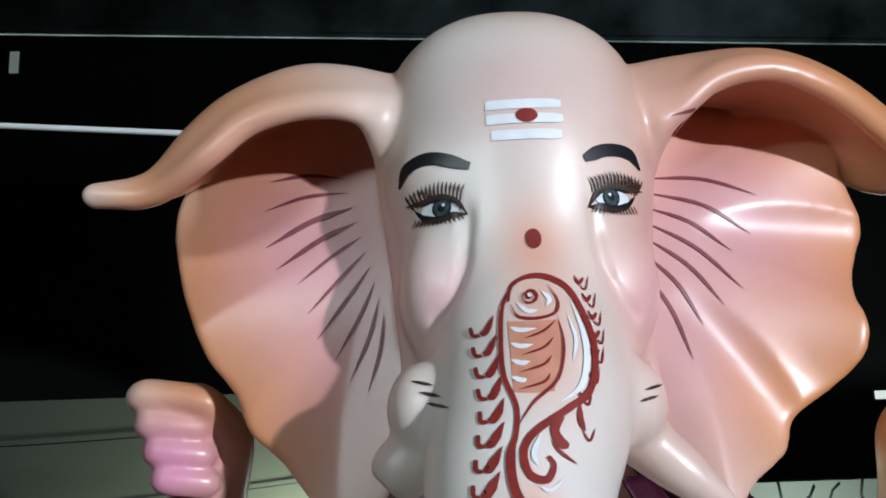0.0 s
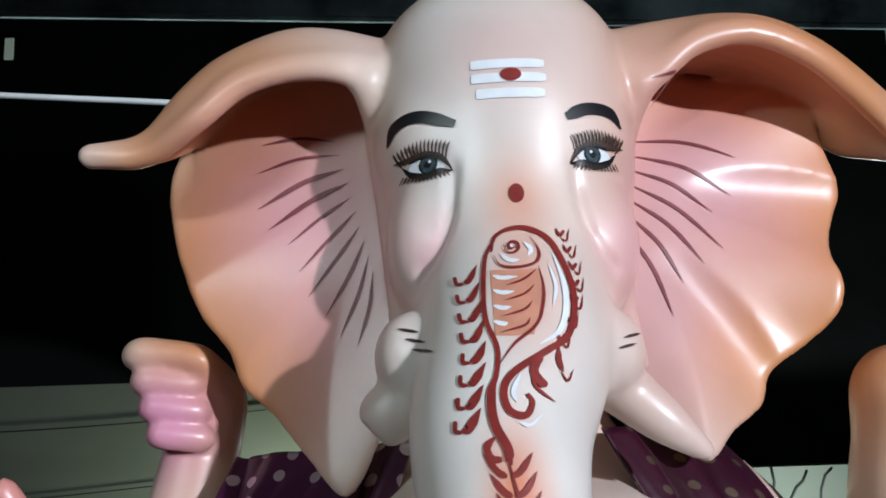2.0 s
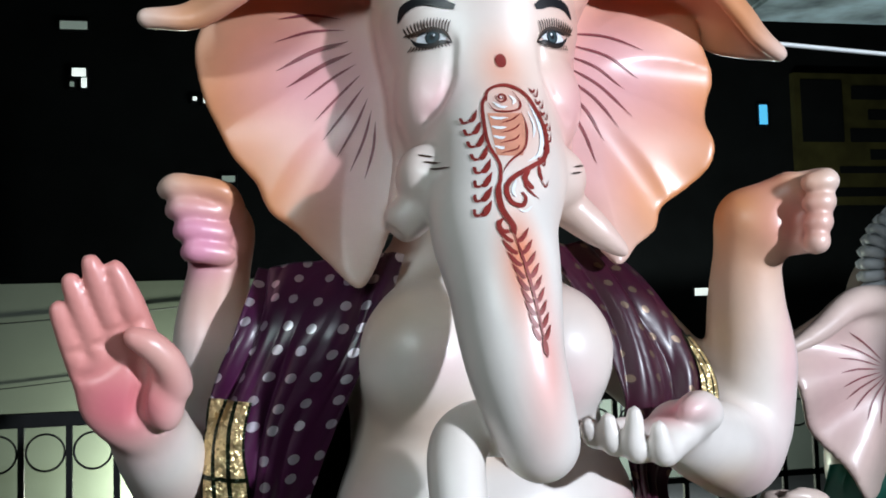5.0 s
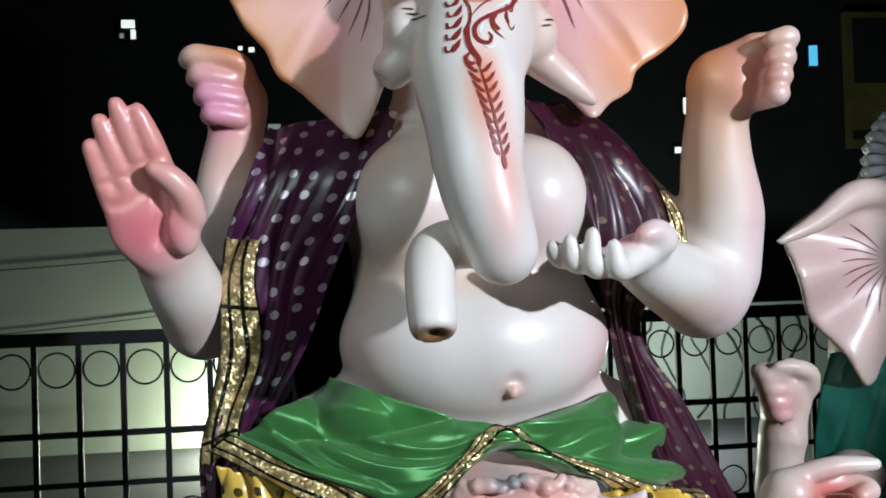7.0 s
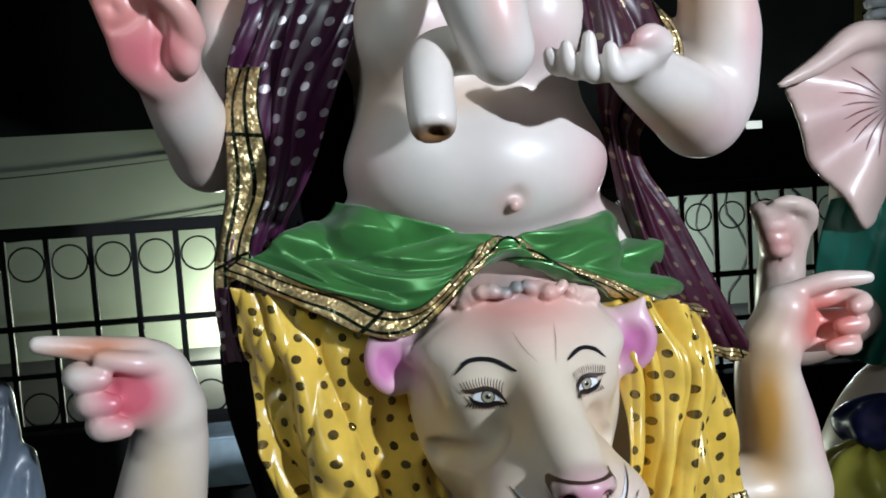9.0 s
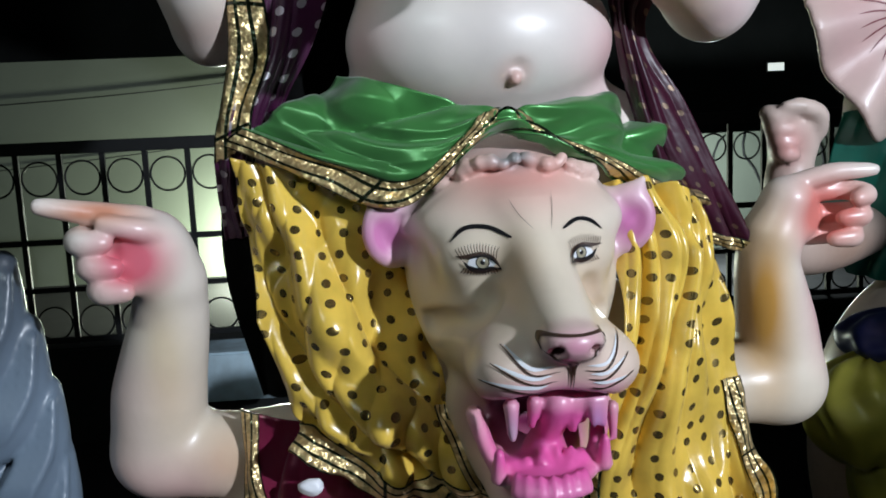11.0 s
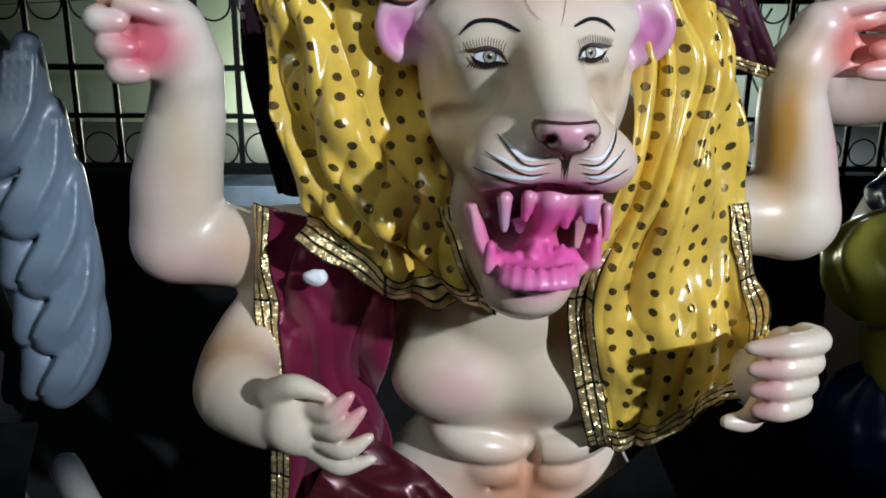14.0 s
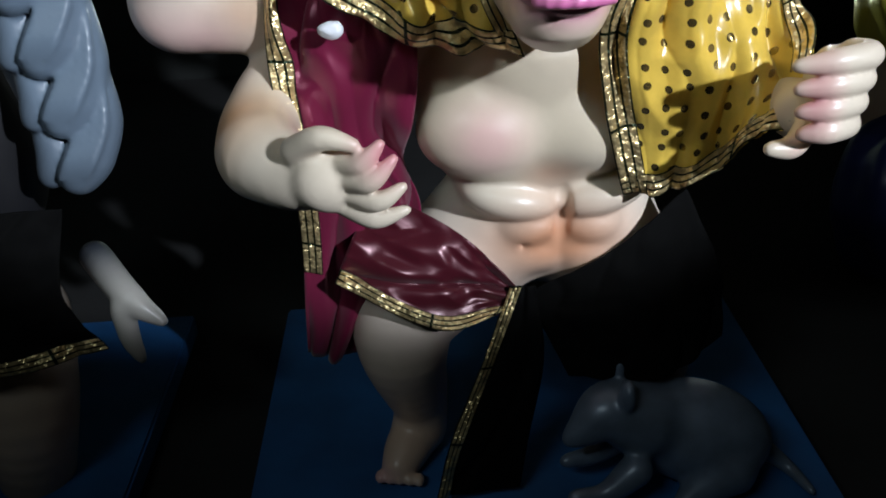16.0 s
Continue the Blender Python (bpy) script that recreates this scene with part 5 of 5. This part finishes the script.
cloth("scarf", [[(0.23, 0.82, 1.345), (0.33, 0.835, 1.345), (0.43, 0.87, 1.305)], [(0.268, 0.79, 1.22), (0.37, 0.805, 1.23), (0.457, 0.86, 1.19)],
                [(0.245, 0.77, 1.06), (0.35, 0.785, 1.06), (0.47, 0.85, 1.06)], [(0.19, 0.79, 0.92), (0.34, 0.775, 0.9), (0.485, 0.83, 0.93)],
                [(0.2, 0.79, 0.78), (0.35, 0.765, 0.79), (0.5, 0.76, 0.86)], [(0.245, 0.82, 0.61), (0.33, 0.775, 0.635), (0.455, 0.69, 0.765)]],
      YELLOW, "golden yellow dotted scarf hanging in pleats", ((4, 0.022, 0.1), (9, 0.004, 0.15)), rough=0.018, seed=0.85, nu=110, nv=130, borders=(("bottom", 0, 1, 0.04), ("left", 0.52, 1, 0.042), ("right", 0.45, 0.85, 0.034)))
cloth("vest", [[(-0.305, 0.93, 1.0), (-0.2, 0.87, 0.985), (-0.08, 0.84, 0.96)], [(-0.31, 0.885, 0.87), (-0.21, 0.845, 0.87), (-0.085, 0.855, 0.81)],
               [(-0.305, 0.84, 0.74), (-0.21, 0.85, 0.74), (-0.115, 0.885, 0.67)], [(-0.3, 0.85, 0.58), (-0.2, 0.87, 0.55), (-0.1, 0.92, 0.53)], [(-0.325, 0.9, 0.28), (-0.28, 0.88, 0.27), (-0.22, 0.9, 0.28)]],
      MAROON, "maroon satin vest with a gold edge", ((2, 0.02, 0.35), (4, 0.004, -0.3)), rough=0.01, seed=0.2, borders=(("left", 0, 0.85, 0.035),))
cloth("loincloth", [[(-0.17, 0.9, 0.61), (-0.025, 0.855, 0.53), (0.08, 0.85, 0.405)], [(-0.215, 0.85, 0.54), (-0.06, 0.825, 0.46), (0.06, 0.84, 0.395)], [(-0.25, 0.825, 0.47), (-0.08, 0.785, 0.385), (0.03, 0.82, 0.385)]],
      OXBLOOD, "dark oxblood satin loincloth over the thigh with gold hem", ((1.5, 0.01, 0.5), (4, 0.002, 0.2)), rough=0.008, seed=0.6, borders=(("bottom", 0, 1, 0.026),))
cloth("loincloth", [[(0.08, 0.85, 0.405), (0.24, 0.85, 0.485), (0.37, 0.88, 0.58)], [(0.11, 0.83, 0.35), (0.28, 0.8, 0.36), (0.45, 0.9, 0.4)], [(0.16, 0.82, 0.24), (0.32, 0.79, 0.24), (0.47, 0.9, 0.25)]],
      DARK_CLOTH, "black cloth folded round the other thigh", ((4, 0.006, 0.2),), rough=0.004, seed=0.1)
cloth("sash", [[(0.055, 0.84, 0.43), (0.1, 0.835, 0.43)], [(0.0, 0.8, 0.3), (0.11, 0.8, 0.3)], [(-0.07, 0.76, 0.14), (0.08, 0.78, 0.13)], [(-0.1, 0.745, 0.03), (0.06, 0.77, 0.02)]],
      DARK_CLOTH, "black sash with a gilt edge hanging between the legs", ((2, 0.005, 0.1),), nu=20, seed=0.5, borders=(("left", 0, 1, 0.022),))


# ---- the yard: ground, plinths, fence, walls, beam ----
def slab(name, x0, x1, y0, y1, z0, z1, mat, label, bevel=0.004, kind="structure", category="structure"):
    return tagged(part(name, block(bmesh.new(), x0, x1, y0, y1, z0, z1, bevel), mat, smooth=False), label, category, kind=kind)


def plane(name, size, z, mat, label):
    bm = bmesh.new()
    bmesh.ops.create_grid(bm, x_segments=8, y_segments=8, size=size)
    for v in bm.verts:
        v.co.z = z
    return tagged(part(name, bm, mat, smooth=False), label, "ground", kind="structure")


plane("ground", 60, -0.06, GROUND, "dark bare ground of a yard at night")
slab("plinth", -0.47, 0.67, 0.55, 1.5, -0.06, -0.002, BLUE, "low blue painted board under the statue", 0.006, "thing", "plinth")
slab("wall_back", -9, 0.6, 8.5, 8.7, -0.06, 2.15, WALL, "cream plastered yard wall lit from below", 0)
slab("wall_yard", 0.6, 9, 8.5, 8.7, -0.06, 1.16, WALL, "low cream plastered yard wall", 0)
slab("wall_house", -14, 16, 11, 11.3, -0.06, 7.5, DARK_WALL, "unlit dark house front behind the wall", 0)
# three walls out of view, added to enclose the statue and bounce lamp light
slab("bounce_wall_west", -3.4, -3.2, -6, 2, -0.06, 4.4, DARK_WALL, "unseen dark side wall added for bounced light", 0)
slab("bounce_wall_east", 3.2, 3.4, -6, 2, -0.06, 4.4, DARK_WALL, "unseen dark side wall added for bounced light", 0)
slab("bounce_wall_front", -3.2, 3.2, -6.2, -6, -0.06, 4.4, DARK_WALL, "unseen dark wall added behind the walk for bounced light", 0)
ob = slab("beam", -9, 2.35, 4.0, 4.06, 3.75, 4.7, CONCRETE, "stained grey concrete beam overhead", 0.02)
ob.rotation_euler = (0, radians(2.6), 0)
slab("beam_lintel", 2.5, 8, 3.9, 4.5, 3.5, 4.7, CONCRETE, "stained grey concrete lintel overhead", 0.02)
# added pale slab: the lit stretch of the low wall's top
slab("ledge", -1.02, -0.55, 3.5, 3.77, 0.2, 0.43, CONCRETE, "pale grey concrete slab added as the lit top of the fence wall", 0.01)
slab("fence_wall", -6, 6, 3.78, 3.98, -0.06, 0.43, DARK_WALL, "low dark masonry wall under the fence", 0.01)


def ring(bm, x, y, z, r, wire=0.005, sides=28):
    path = [(x + r * math.cos(k * math.tau / sides), y, z + r * math.sin(k * math.tau / sides)) for k in range(sides + 1)]
    return tube(bm, path, wire, 6)


def fence_panel(x0, count, gap, rr, label):
    """Square-bar iron railing: rails, bars and a row of rings at top and bottom; its bars and rings are parts."""
    y, x1 = 3.88, x0 + gap * count
    root = empty("fence", x0, y, 0.43, label, "fence", "iron fence panels")
    def add(name, bm):
        ob = part(name, bm, IRON, root, smooth=name == "ring")
        ob.matrix_parent_inverse = root.matrix_world.inverted()
    for z, h, d in ((1.385, 0.03, 0.03), (0.935, 0.014, 0.012), (0.7, 0.012, 0.012), (0.45, 0.014, 0.012)):
        add("rail", block(bmesh.new(), x0, x1, y - d, y + d, z - h, z + h, 0.002))
    for k in range(count):
        x = x0 + gap * (k + 0.5)
        add("bar", block(bmesh.new(), x - 0.013, x + 0.013, y - 0.011, y + 0.011, 0.43, 1.36, 0.002))
        add("ring", ring(bmesh.new(), x + gap / 2, y, 1.24, rr))
        add("ring", ring(bmesh.new(), x + gap / 2, y, 0.535, rr))


fence_panel(-3.44, 18, 0.2, 0.081, "black iron railing with rings on a low wall")
fence_panel(0.24, 18, 0.18, 0.068, "black iron railing with small rings on a low wall")

# cables
def cable(name, a, b, sag, r, mat, label, category="cable"):
    pts = [tuple(Vector(a).lerp(Vector(b), k / 24) - Vector((0, 0, sag * 4 * (k / 24) * (1 - k / 24)))) for k in range(25)]
    return tagged(part(name, tube(bmesh.new(), pts, r, 8), mat), label, category)


cable("cable", (-3.25, 1.2, 2.65), (3.25, 1.2, 2.18), 0.05, 0.0045, PVC, "thick white cable strung behind the statue")


# ---- neighbours: parts of two more statues, a mouse, things in the distance ----
def mould_right():
    c = Clay((0.66, 1.2, -0.06), (1.75, 2.2, 2.2), 0.009)
    c.ball((1.42, 1.78, 1.8), (0.14, 0.15, 0.18), 0.04)
    c.sheet([(1.3, 1.84), (1.13, 1.83), (1.0, 1.74), (0.985, 1.66), (1.02, 1.56), (1.1, 1.44), (1.19, 1.34), (1.28, 1.45), (1.31, 1.65)],
            lambda x, z: 1.63 + 0.03 * np.sin(np.arctan2(z - 1.68, 1.3 - x) * 8) * np.clip(np.hypot(1.3 - x, z - 1.68) - 0.1, 0, 0.2) * 4, 0.011, 0.02)
    c.limb([(1.3, 1.66, 1.82), (1.15, 1.6, 1.82), (1.03, 1.57, 1.755), (0.92, 1.545, 1.71)], [0.04, 0.035, 0.025, 0.01], 0.02)
    c.ball((1.42, 1.8, 1.4), (0.22, 0.16, 0.3), 0.05)
    c.limb([(1.4, 1.65, 1.7), (1.38, 1.55, 1.5)], [0.09, 0.06], 0.03)
    c.limb([(1.25, 1.75, 1.12), (1.0, 1.55, 1.1), (0.86, 1.46, 1.12), (0.835, 1.42, 1.22), (0.835, 1.4, 1.3)], [0.07, 0.06, 0.052, 0.048, 0.046], 0.02)
    c.ball((0.845, 1.405, 1.375), (0.058, 0.045, 0.062), 0.02)
    c.ball((0.83, 1.375, 1.395), (0.04, 0.035, 0.045), 0.02)
    c.limb([(0.838, 1.41, 1.28), (0.845, 1.405, 1.35)], [0.044, 0.046], 0.02)
    for i, z in enumerate((1.425, 1.397, 1.369, 1.342)):
        c.limb(((0.82, 1.39, z + 0.004), (0.772 + 0.008 * i, 1.375, z + 0.006), (0.775 + 0.008 * i, 1.35, z), (0.812 + 0.004 * i, 1.345, z - 0.004)), [0.018, 0.018, 0.017, 0.011], 0.004)
    c.limb(((0.885, 1.38, 1.39), (0.872, 1.35, 1.425), (0.83, 1.335, 1.443), (0.79, 1.335, 1.446)), [0.024, 0.02, 0.017, 0.011], 0.008)
    for k in range(9):
        a = k * math.tau / 9
        c.limb([(0.835 + 0.043 * math.cos(a), 1.4 + 0.043 * math.sin(a), 1.275), (0.835 + 0.043 * math.cos(a + 0.7), 1.4 + 0.043 * math.sin(a + 0.7), 1.292)], [0.009, 0.009], 0.003)
    c.ball((1.4, 1.75, 0.5), (0.3, 0.24, 0.5), 0.05)
    return c.mesh()


rv, rq = mould_right()
# pink ear and fist; the hollow at the ear's root has its shade sprayed near black
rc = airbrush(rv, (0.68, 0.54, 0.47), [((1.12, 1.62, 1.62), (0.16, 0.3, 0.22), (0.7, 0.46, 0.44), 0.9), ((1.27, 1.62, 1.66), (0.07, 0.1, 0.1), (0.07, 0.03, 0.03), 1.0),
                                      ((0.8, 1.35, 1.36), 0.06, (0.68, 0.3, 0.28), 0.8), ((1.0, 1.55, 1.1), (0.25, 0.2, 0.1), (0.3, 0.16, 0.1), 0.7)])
near_tree = BVHTree.FromPolygons([tuple(v) for v in rv], [tuple(q) for q in rq])
first_tree, tree = tree, near_tree
strokes = []
for k in range(9):
    a, n = radians(40 - 14 * k), 0.1
    brush([(1.25 - 0.03 * math.cos(a), 1.66 + 0.03 * math.sin(a)), (1.25 - 0.09 * math.cos(a + 0.05), 1.66 + 0.09 * math.sin(a + 0.05)), (1.25 - (0.1 + n * 0.4) * math.cos(a), 1.66 + (0.1 + n * 0.4) * math.sin(a))], 0.004, K_ - 1, steps=14)
tree = first_tree
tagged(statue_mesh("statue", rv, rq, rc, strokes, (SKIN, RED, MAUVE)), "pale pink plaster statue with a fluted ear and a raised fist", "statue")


def crown():
    root = empty("headdress", 1.42, 1.78, 1.9, "ribbed white headdress roll on the pink statue", "headdress")
    for k in range(16):
        a = math.pi * (0.55 + 0.9 * k / 15)
        path = [(1.42 + (0.15 + 0.022 * math.cos(b)) * math.cos(a), 1.7 + 0.022 * math.sin(b), 1.9 + (0.15 + 0.022 * math.cos(b)) * math.sin(a + math.pi)) for b in [math.tau * i / 10 for i in range(11)]]
        ob = part("rib", tube(bmesh.new(), path, 0.014, 6), WHITE, root)
        ob.matrix_parent_inverse = root.matrix_world.inverted()


crown()
TEAL = material("teal_satin", (0.01, 0.12, 0.085), 0.35, 0.1, 0.2, 0.3, 8)
OLIVE = material("olive_yellow_satin", (0.42, 0.4, 0.06), 0.35, 0.1, 0.2, 0.25, 8)
NAVY = material("navy_satin", (0.012, 0.018, 0.09), 0.4, 0.1, 0.1, 0.3, 8)
cloth("shawl", [[(1.14, 1.72, 1.42), (1.24, 1.64, 1.44), (1.36, 1.6, 1.45)], [(1.1, 1.72, 1.28), (1.22, 1.64, 1.3), (1.4, 1.58, 1.3)], [(1.1, 1.74, 1.12), (1.24, 1.66, 1.1), (1.4, 1.6, 1.1)], [(1.16, 1.72, 1.0), (1.28, 1.66, 0.97), (1.42, 1.6, 0.95)]],
      TEAL, "teal green satin shawl on the pink statue", ((4, 0.008, 0.3),), seed=0.4)


def bundle(name, mat, c, r, label, seed):
    """A stuffed, knotted bundle of cloth."""
    bm = bmesh.new()
    bmesh.ops.create_icosphere(bm, subdivisions=5, radius=1)
    for v in bm.verts:
        a = math.atan2(v.co.y, v.co.x)
        k = 1 + 0.05 * math.sin(a * 7 + v.co.z * 3 + seed) + 0.08 * noise.noise(v.co * 2.2 + Vector((seed, 0, 0)))
        v.co = Vector(c) + Vector((v.co.x * r[0], v.co.y * r[1], v.co.z * r[2])) * k
    return tagged(part(name, bm, mat), label, "cloth")


bundle("knee_cloth", OLIVE, (1.1, 1.5, 0.7), (0.15, 0.15, 0.14), "shiny olive yellow cloth stretched over a bent knee", 1)
bundle("knee_cloth", OLIVE, (1.2, 1.5, 0.5), (0.13, 0.14, 0.14), "olive yellow cloth gathered below the knee", 4)
bundle("hip_cloth", NAVY, (1.22, 1.55, 0.86), (0.16, 0.14, 0.07), "navy blue satin cloth above the yellow knee", 2)
bundle("hip_cloth", NAVY, (1.2, 1.55, 0.18), (0.2, 0.2, 0.24), "dark blue cloth bundle on the ground", 6)


def mould_left():
    c = Clay((-1.35, 0.72, -0.07), (-0.5, 1.4, 1.5), 0.0055)
    c.ball((-0.98, 1.1, 1.15), (0.2, 0.16, 0.25), 0.05)
    c.limb([(-0.84, 1.06, 1.2), (-0.77, 1.03, 1.0), (-0.73, 1.02, 0.8), (-0.735, 1.01, 0.7)], [0.1, 0.07, 0.055, 0.035], 0.03)
    for k in range(5):
        z = 1.13 - 0.105 * k
        x = -0.73 + 0.055 * math.sin(min(k, 3) * 0.5)
        c.limb([(x + 0.045, 0.985, z + 0.12), (x + 0.04, 0.975, z + 0.03), (x + 0.012, 0.958, z - 0.03), (x - 0.012, 0.95, z - 0.06)], [0.024, 0.036, 0.042, 0.036], 0.004)
        for d in (-0.026, -0.012, 0.003, 0.018):
            c.limb([(x + 0.045 + d, 0.961, z + 0.11), (x + 0.038 + d, 0.939, z + 0.03), (x + 0.012 + d, 0.918, z - 0.025), (x - 0.008 + d, 0.916, z - 0.055)], [0.006, 0.0075, 0.0075, 0.003], 0.005)
        c.limb([(x - 0.07, 1.0, z + 0.06), (x - 0.05, 0.97, z), (x - 0.06, 0.955, z - 0.06)], [0.02, 0.03, 0.024], 0.004)
    c.ball((-0.98, 1.1, 0.7), (0.18, 0.14, 0.3), 0.05)
    c.limb([(-0.95, 1.05, 0.3), (-0.9, 0.93, 0.2), (-0.93, 0.92, -0.03)], [0.12, 0.1, 0.07], 0.04)
    c.limb([(-0.72, 1.0, 0.46), (-0.64, 0.91, 0.415), (-0.585, 0.89, 0.375)], [0.03, 0.027, 0.012], 0.01)
    c.limb([(-0.655, 0.9, 0.4), (-0.65, 0.89, 0.34), (-0.635, 0.88, 0.3)], [0.022, 0.018, 0.01], 0.01)
    return c.mesh()


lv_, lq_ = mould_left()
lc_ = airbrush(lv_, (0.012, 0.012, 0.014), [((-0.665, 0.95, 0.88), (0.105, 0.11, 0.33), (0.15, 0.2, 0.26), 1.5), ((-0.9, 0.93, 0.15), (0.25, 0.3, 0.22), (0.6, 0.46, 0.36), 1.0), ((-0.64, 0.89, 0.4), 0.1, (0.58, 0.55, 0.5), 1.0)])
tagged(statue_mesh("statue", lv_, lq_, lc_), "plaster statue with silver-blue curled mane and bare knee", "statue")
slab("plinth", -1.5, -0.72, 0.45, 1.5, -0.06, 0.0, BLUE, "low blue painted board under the silver-maned statue", 0.006, "thing", "plinth")
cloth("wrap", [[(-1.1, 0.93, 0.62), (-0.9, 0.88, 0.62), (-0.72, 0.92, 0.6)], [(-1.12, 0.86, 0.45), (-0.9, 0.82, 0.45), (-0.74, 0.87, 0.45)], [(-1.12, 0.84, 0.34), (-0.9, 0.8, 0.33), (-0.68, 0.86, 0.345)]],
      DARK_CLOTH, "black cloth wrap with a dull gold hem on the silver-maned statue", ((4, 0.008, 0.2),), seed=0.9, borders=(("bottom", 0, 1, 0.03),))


def mould_mouse():
    c = Clay((0.14, 0.6, -0.012), (0.62, 0.95, 0.32), 0.005)
    c.ball((0.41, 0.79, 0.095), (0.125, 0.075, 0.09), 0.03, (0, 12, -12))
    c.limb([(0.32, 0.775, 0.14), (0.265, 0.765, 0.17), (0.225, 0.75, 0.15), (0.2, 0.742, 0.138)], [0.06, 0.046, 0.026, 0.013], 0.02)
    for s in (-1, 1):
        c.ball((0.285, 0.77 + s * 0.035, 0.22), (0.012, 0.02, 0.028), 0.006)
        c.limb([(0.3, 0.76 + s * 0.045, 0.09), (0.25, 0.745 + s * 0.045, 0.06), (0.2, 0.735 + s * 0.04, 0.062)], [0.026, 0.016, 0.011], 0.012)
        c.limb([(0.45, 0.8 + s * 0.06, 0.06), (0.38, 0.78 + s * 0.07, 0.02)], [0.05, 0.018], 0.015)
    c.limb([(0.52, 0.8, 0.05), (0.57, 0.78, 0.015), (0.59, 0.72, 0.012)], [0.02, 0.011, 0.007], 0.01)
    v, q = c.mesh()
    return (v - (0.41, 0.79, 0)) * 1.17 + (0.395, 0.79, 0.0), q


mv, mq = mould_mouse()
tagged(statue_mesh("mouse_figure", mv, mq, airbrush(mv, (0.1, 0.12, 0.15), []), (), (GREY,)), "small dark grey plaster mouse figure on the blue board", "figure")

# a pale button on the vest, broken clay
bm = bmesh.new()
bmesh.ops.create_icosphere(bm, subdivisions=3, radius=1)
for v in bm.verts:
    v.co = Vector((-0.205, 0.808, 0.912)) + Vector((v.co.x * 0.02, v.co.y * 0.012, v.co.z * 0.013)) * (1 + 0.25 * noise.noise(v.co * 1.6))
tagged(part("clay_lump", bm, WHITE), "small pale lump of clay stuck on the maroon vest", "clay")


# ---- far lights, the sign board and wires ----
def glow(name, colour, power):
    m = bpy.data.materials.new(name)
    m.use_nodes = True
    b = m.node_tree.nodes["Principled BSDF"]
    b.inputs["Base Color"].default_value = (*colour, 1)
    b.inputs["Emission Color"].default_value, b.inputs["Emission Strength"].default_value = (*colour, 1), power
    return m


LIT, CYAN, DIM = glow("lit_window", (0.9, 1.0, 0.95), 0.9), glow("cyan_lamp", (0.1, 0.55, 0.9), 0.9), glow("dim_window", (0.6, 0.75, 0.65), 0.2)


def window(x, z, w, h, mat, label):
    """A lit window or lamp panel in the dark house front, in its frame."""
    root = empty("house_window", x, 10.95, z, label, "window", kind="structure")
    for nm, m, a in (("pane", mat, (x - w / 2, x + w / 2, 10.93, 10.95, z - h / 2, z + h / 2)), ("frame", IRON, (x - w / 2 - 0.03, x + w / 2 + 0.03, 10.951, 11.0, z - h / 2 - 0.03, z + h / 2 + 0.03))):
        ob = part(nm, block(bmesh.new(), *a, 0.004), m, root, smooth=False)
        ob.matrix_parent_inverse = root.matrix_world.inverted()


for x, z, w, h, m, label in ((-2.72, 5.42, 0.32, 0.1, DIM, "dim shop light on the house front"), (-2.66, 4.83, 0.16, 0.1, LIT, "small bright lit window"), (-2.6, 4.7, 0.06, 0.12, LIT, "narrow bright lit window"), (-2.74, 4.68, 0.05, 0.06, DIM, "dim small window"), (-1.28, 4.52, 0.05, 0.05, LIT, "small bright bulb"), (-1.14, 4.5, 0.07, 0.06, LIT, "small bright bulb"),
                             (-0.88, 3.5, 0.16, 0.08, DIM, "dim small window"), (-5.52, 6.62, 0.12, 0.3, DIM, "narrow lit stair window"), (6.5, 4.4, 0.12, 0.28, CYAN, "small cyan lit panel"),
                             (4.64, 3.72, 0.08, 0.22, LIT, "thin lit window slit"), (4.52, 3.12, 0.12, 0.08, LIT, "small round lamp"), (5.45, 1.92, 0.22, 0.1, LIT, "bright lamp over the yard wall"), (-0.86, 3.35, 0.12, 0.1, DIM, "dim small window")):
    window(x, z, w, h, m, label)


def sign_board():
    """A dull yellow hoarding with a dark pot shape and plain bars for its lettering."""
    root = empty("sign_board", 8.0, 10.9, 2.9, "dull yellow painted sign board with dark lettering bars", "sign")
    dull, dark = material("dull_yellow_paint", (0.14, 0.12, 0.03), 0.8, vary=0.3, scale=3), DARK_WALL
    def add(nm, m, *a):
        ob = part(nm, block(bmesh.new(), *a, 0.004), m, root, smooth=False)
        ob.matrix_parent_inverse = root.matrix_world.inverted()
    add("board", dull, 6.95, 9.6, 10.88, 10.98, 3.1, 5.0)
    add("picture", dark, 7.05, 7.7, 10.865, 10.88, 4.0, 4.9)
    for z, x0, x1, h in ((4.72, 7.85, 8.9, 0.2), (4.4, 8.1, 8.7, 0.15), (4.1, 7.8, 9.1, 0.2), (3.82, 8.1, 8.7, 0.15), (3.6, 7.6, 8.9, 0.1), (3.28, 7.0, 9.0, 0.13)):
        add("lettering_bar", dark, x0, x1, 10.866, 10.88, z - h / 2, z + h / 2)


sign_board()
cable("wire", (-9, 8.48, 1.9), (2, 8.48, 2.3), 0.35, 0.006, IRON, "black wires sagging along the yard wall", "wire")
cable("wire", (-9, 8.48, 1.0), (2, 8.48, 1.75), 0.25, 0.005, IRON, "black wires sagging along the yard wall", "wire")
for k in range(7):
    x = 2.7 + 0.33 * k
    pts = [(x + 0.12 * math.sin(i * 0.6 + k), 8.485, 1.14 - 0.1 * i + 0.03 * math.sin(i * 1.7 + k * 2)) for i in range(13)]
    tagged(part("stem", tube(bmesh.new(), pts, 0.012, 6), IRON), "thin dark creeper stem on the yard wall", "plant", "creeper stems")
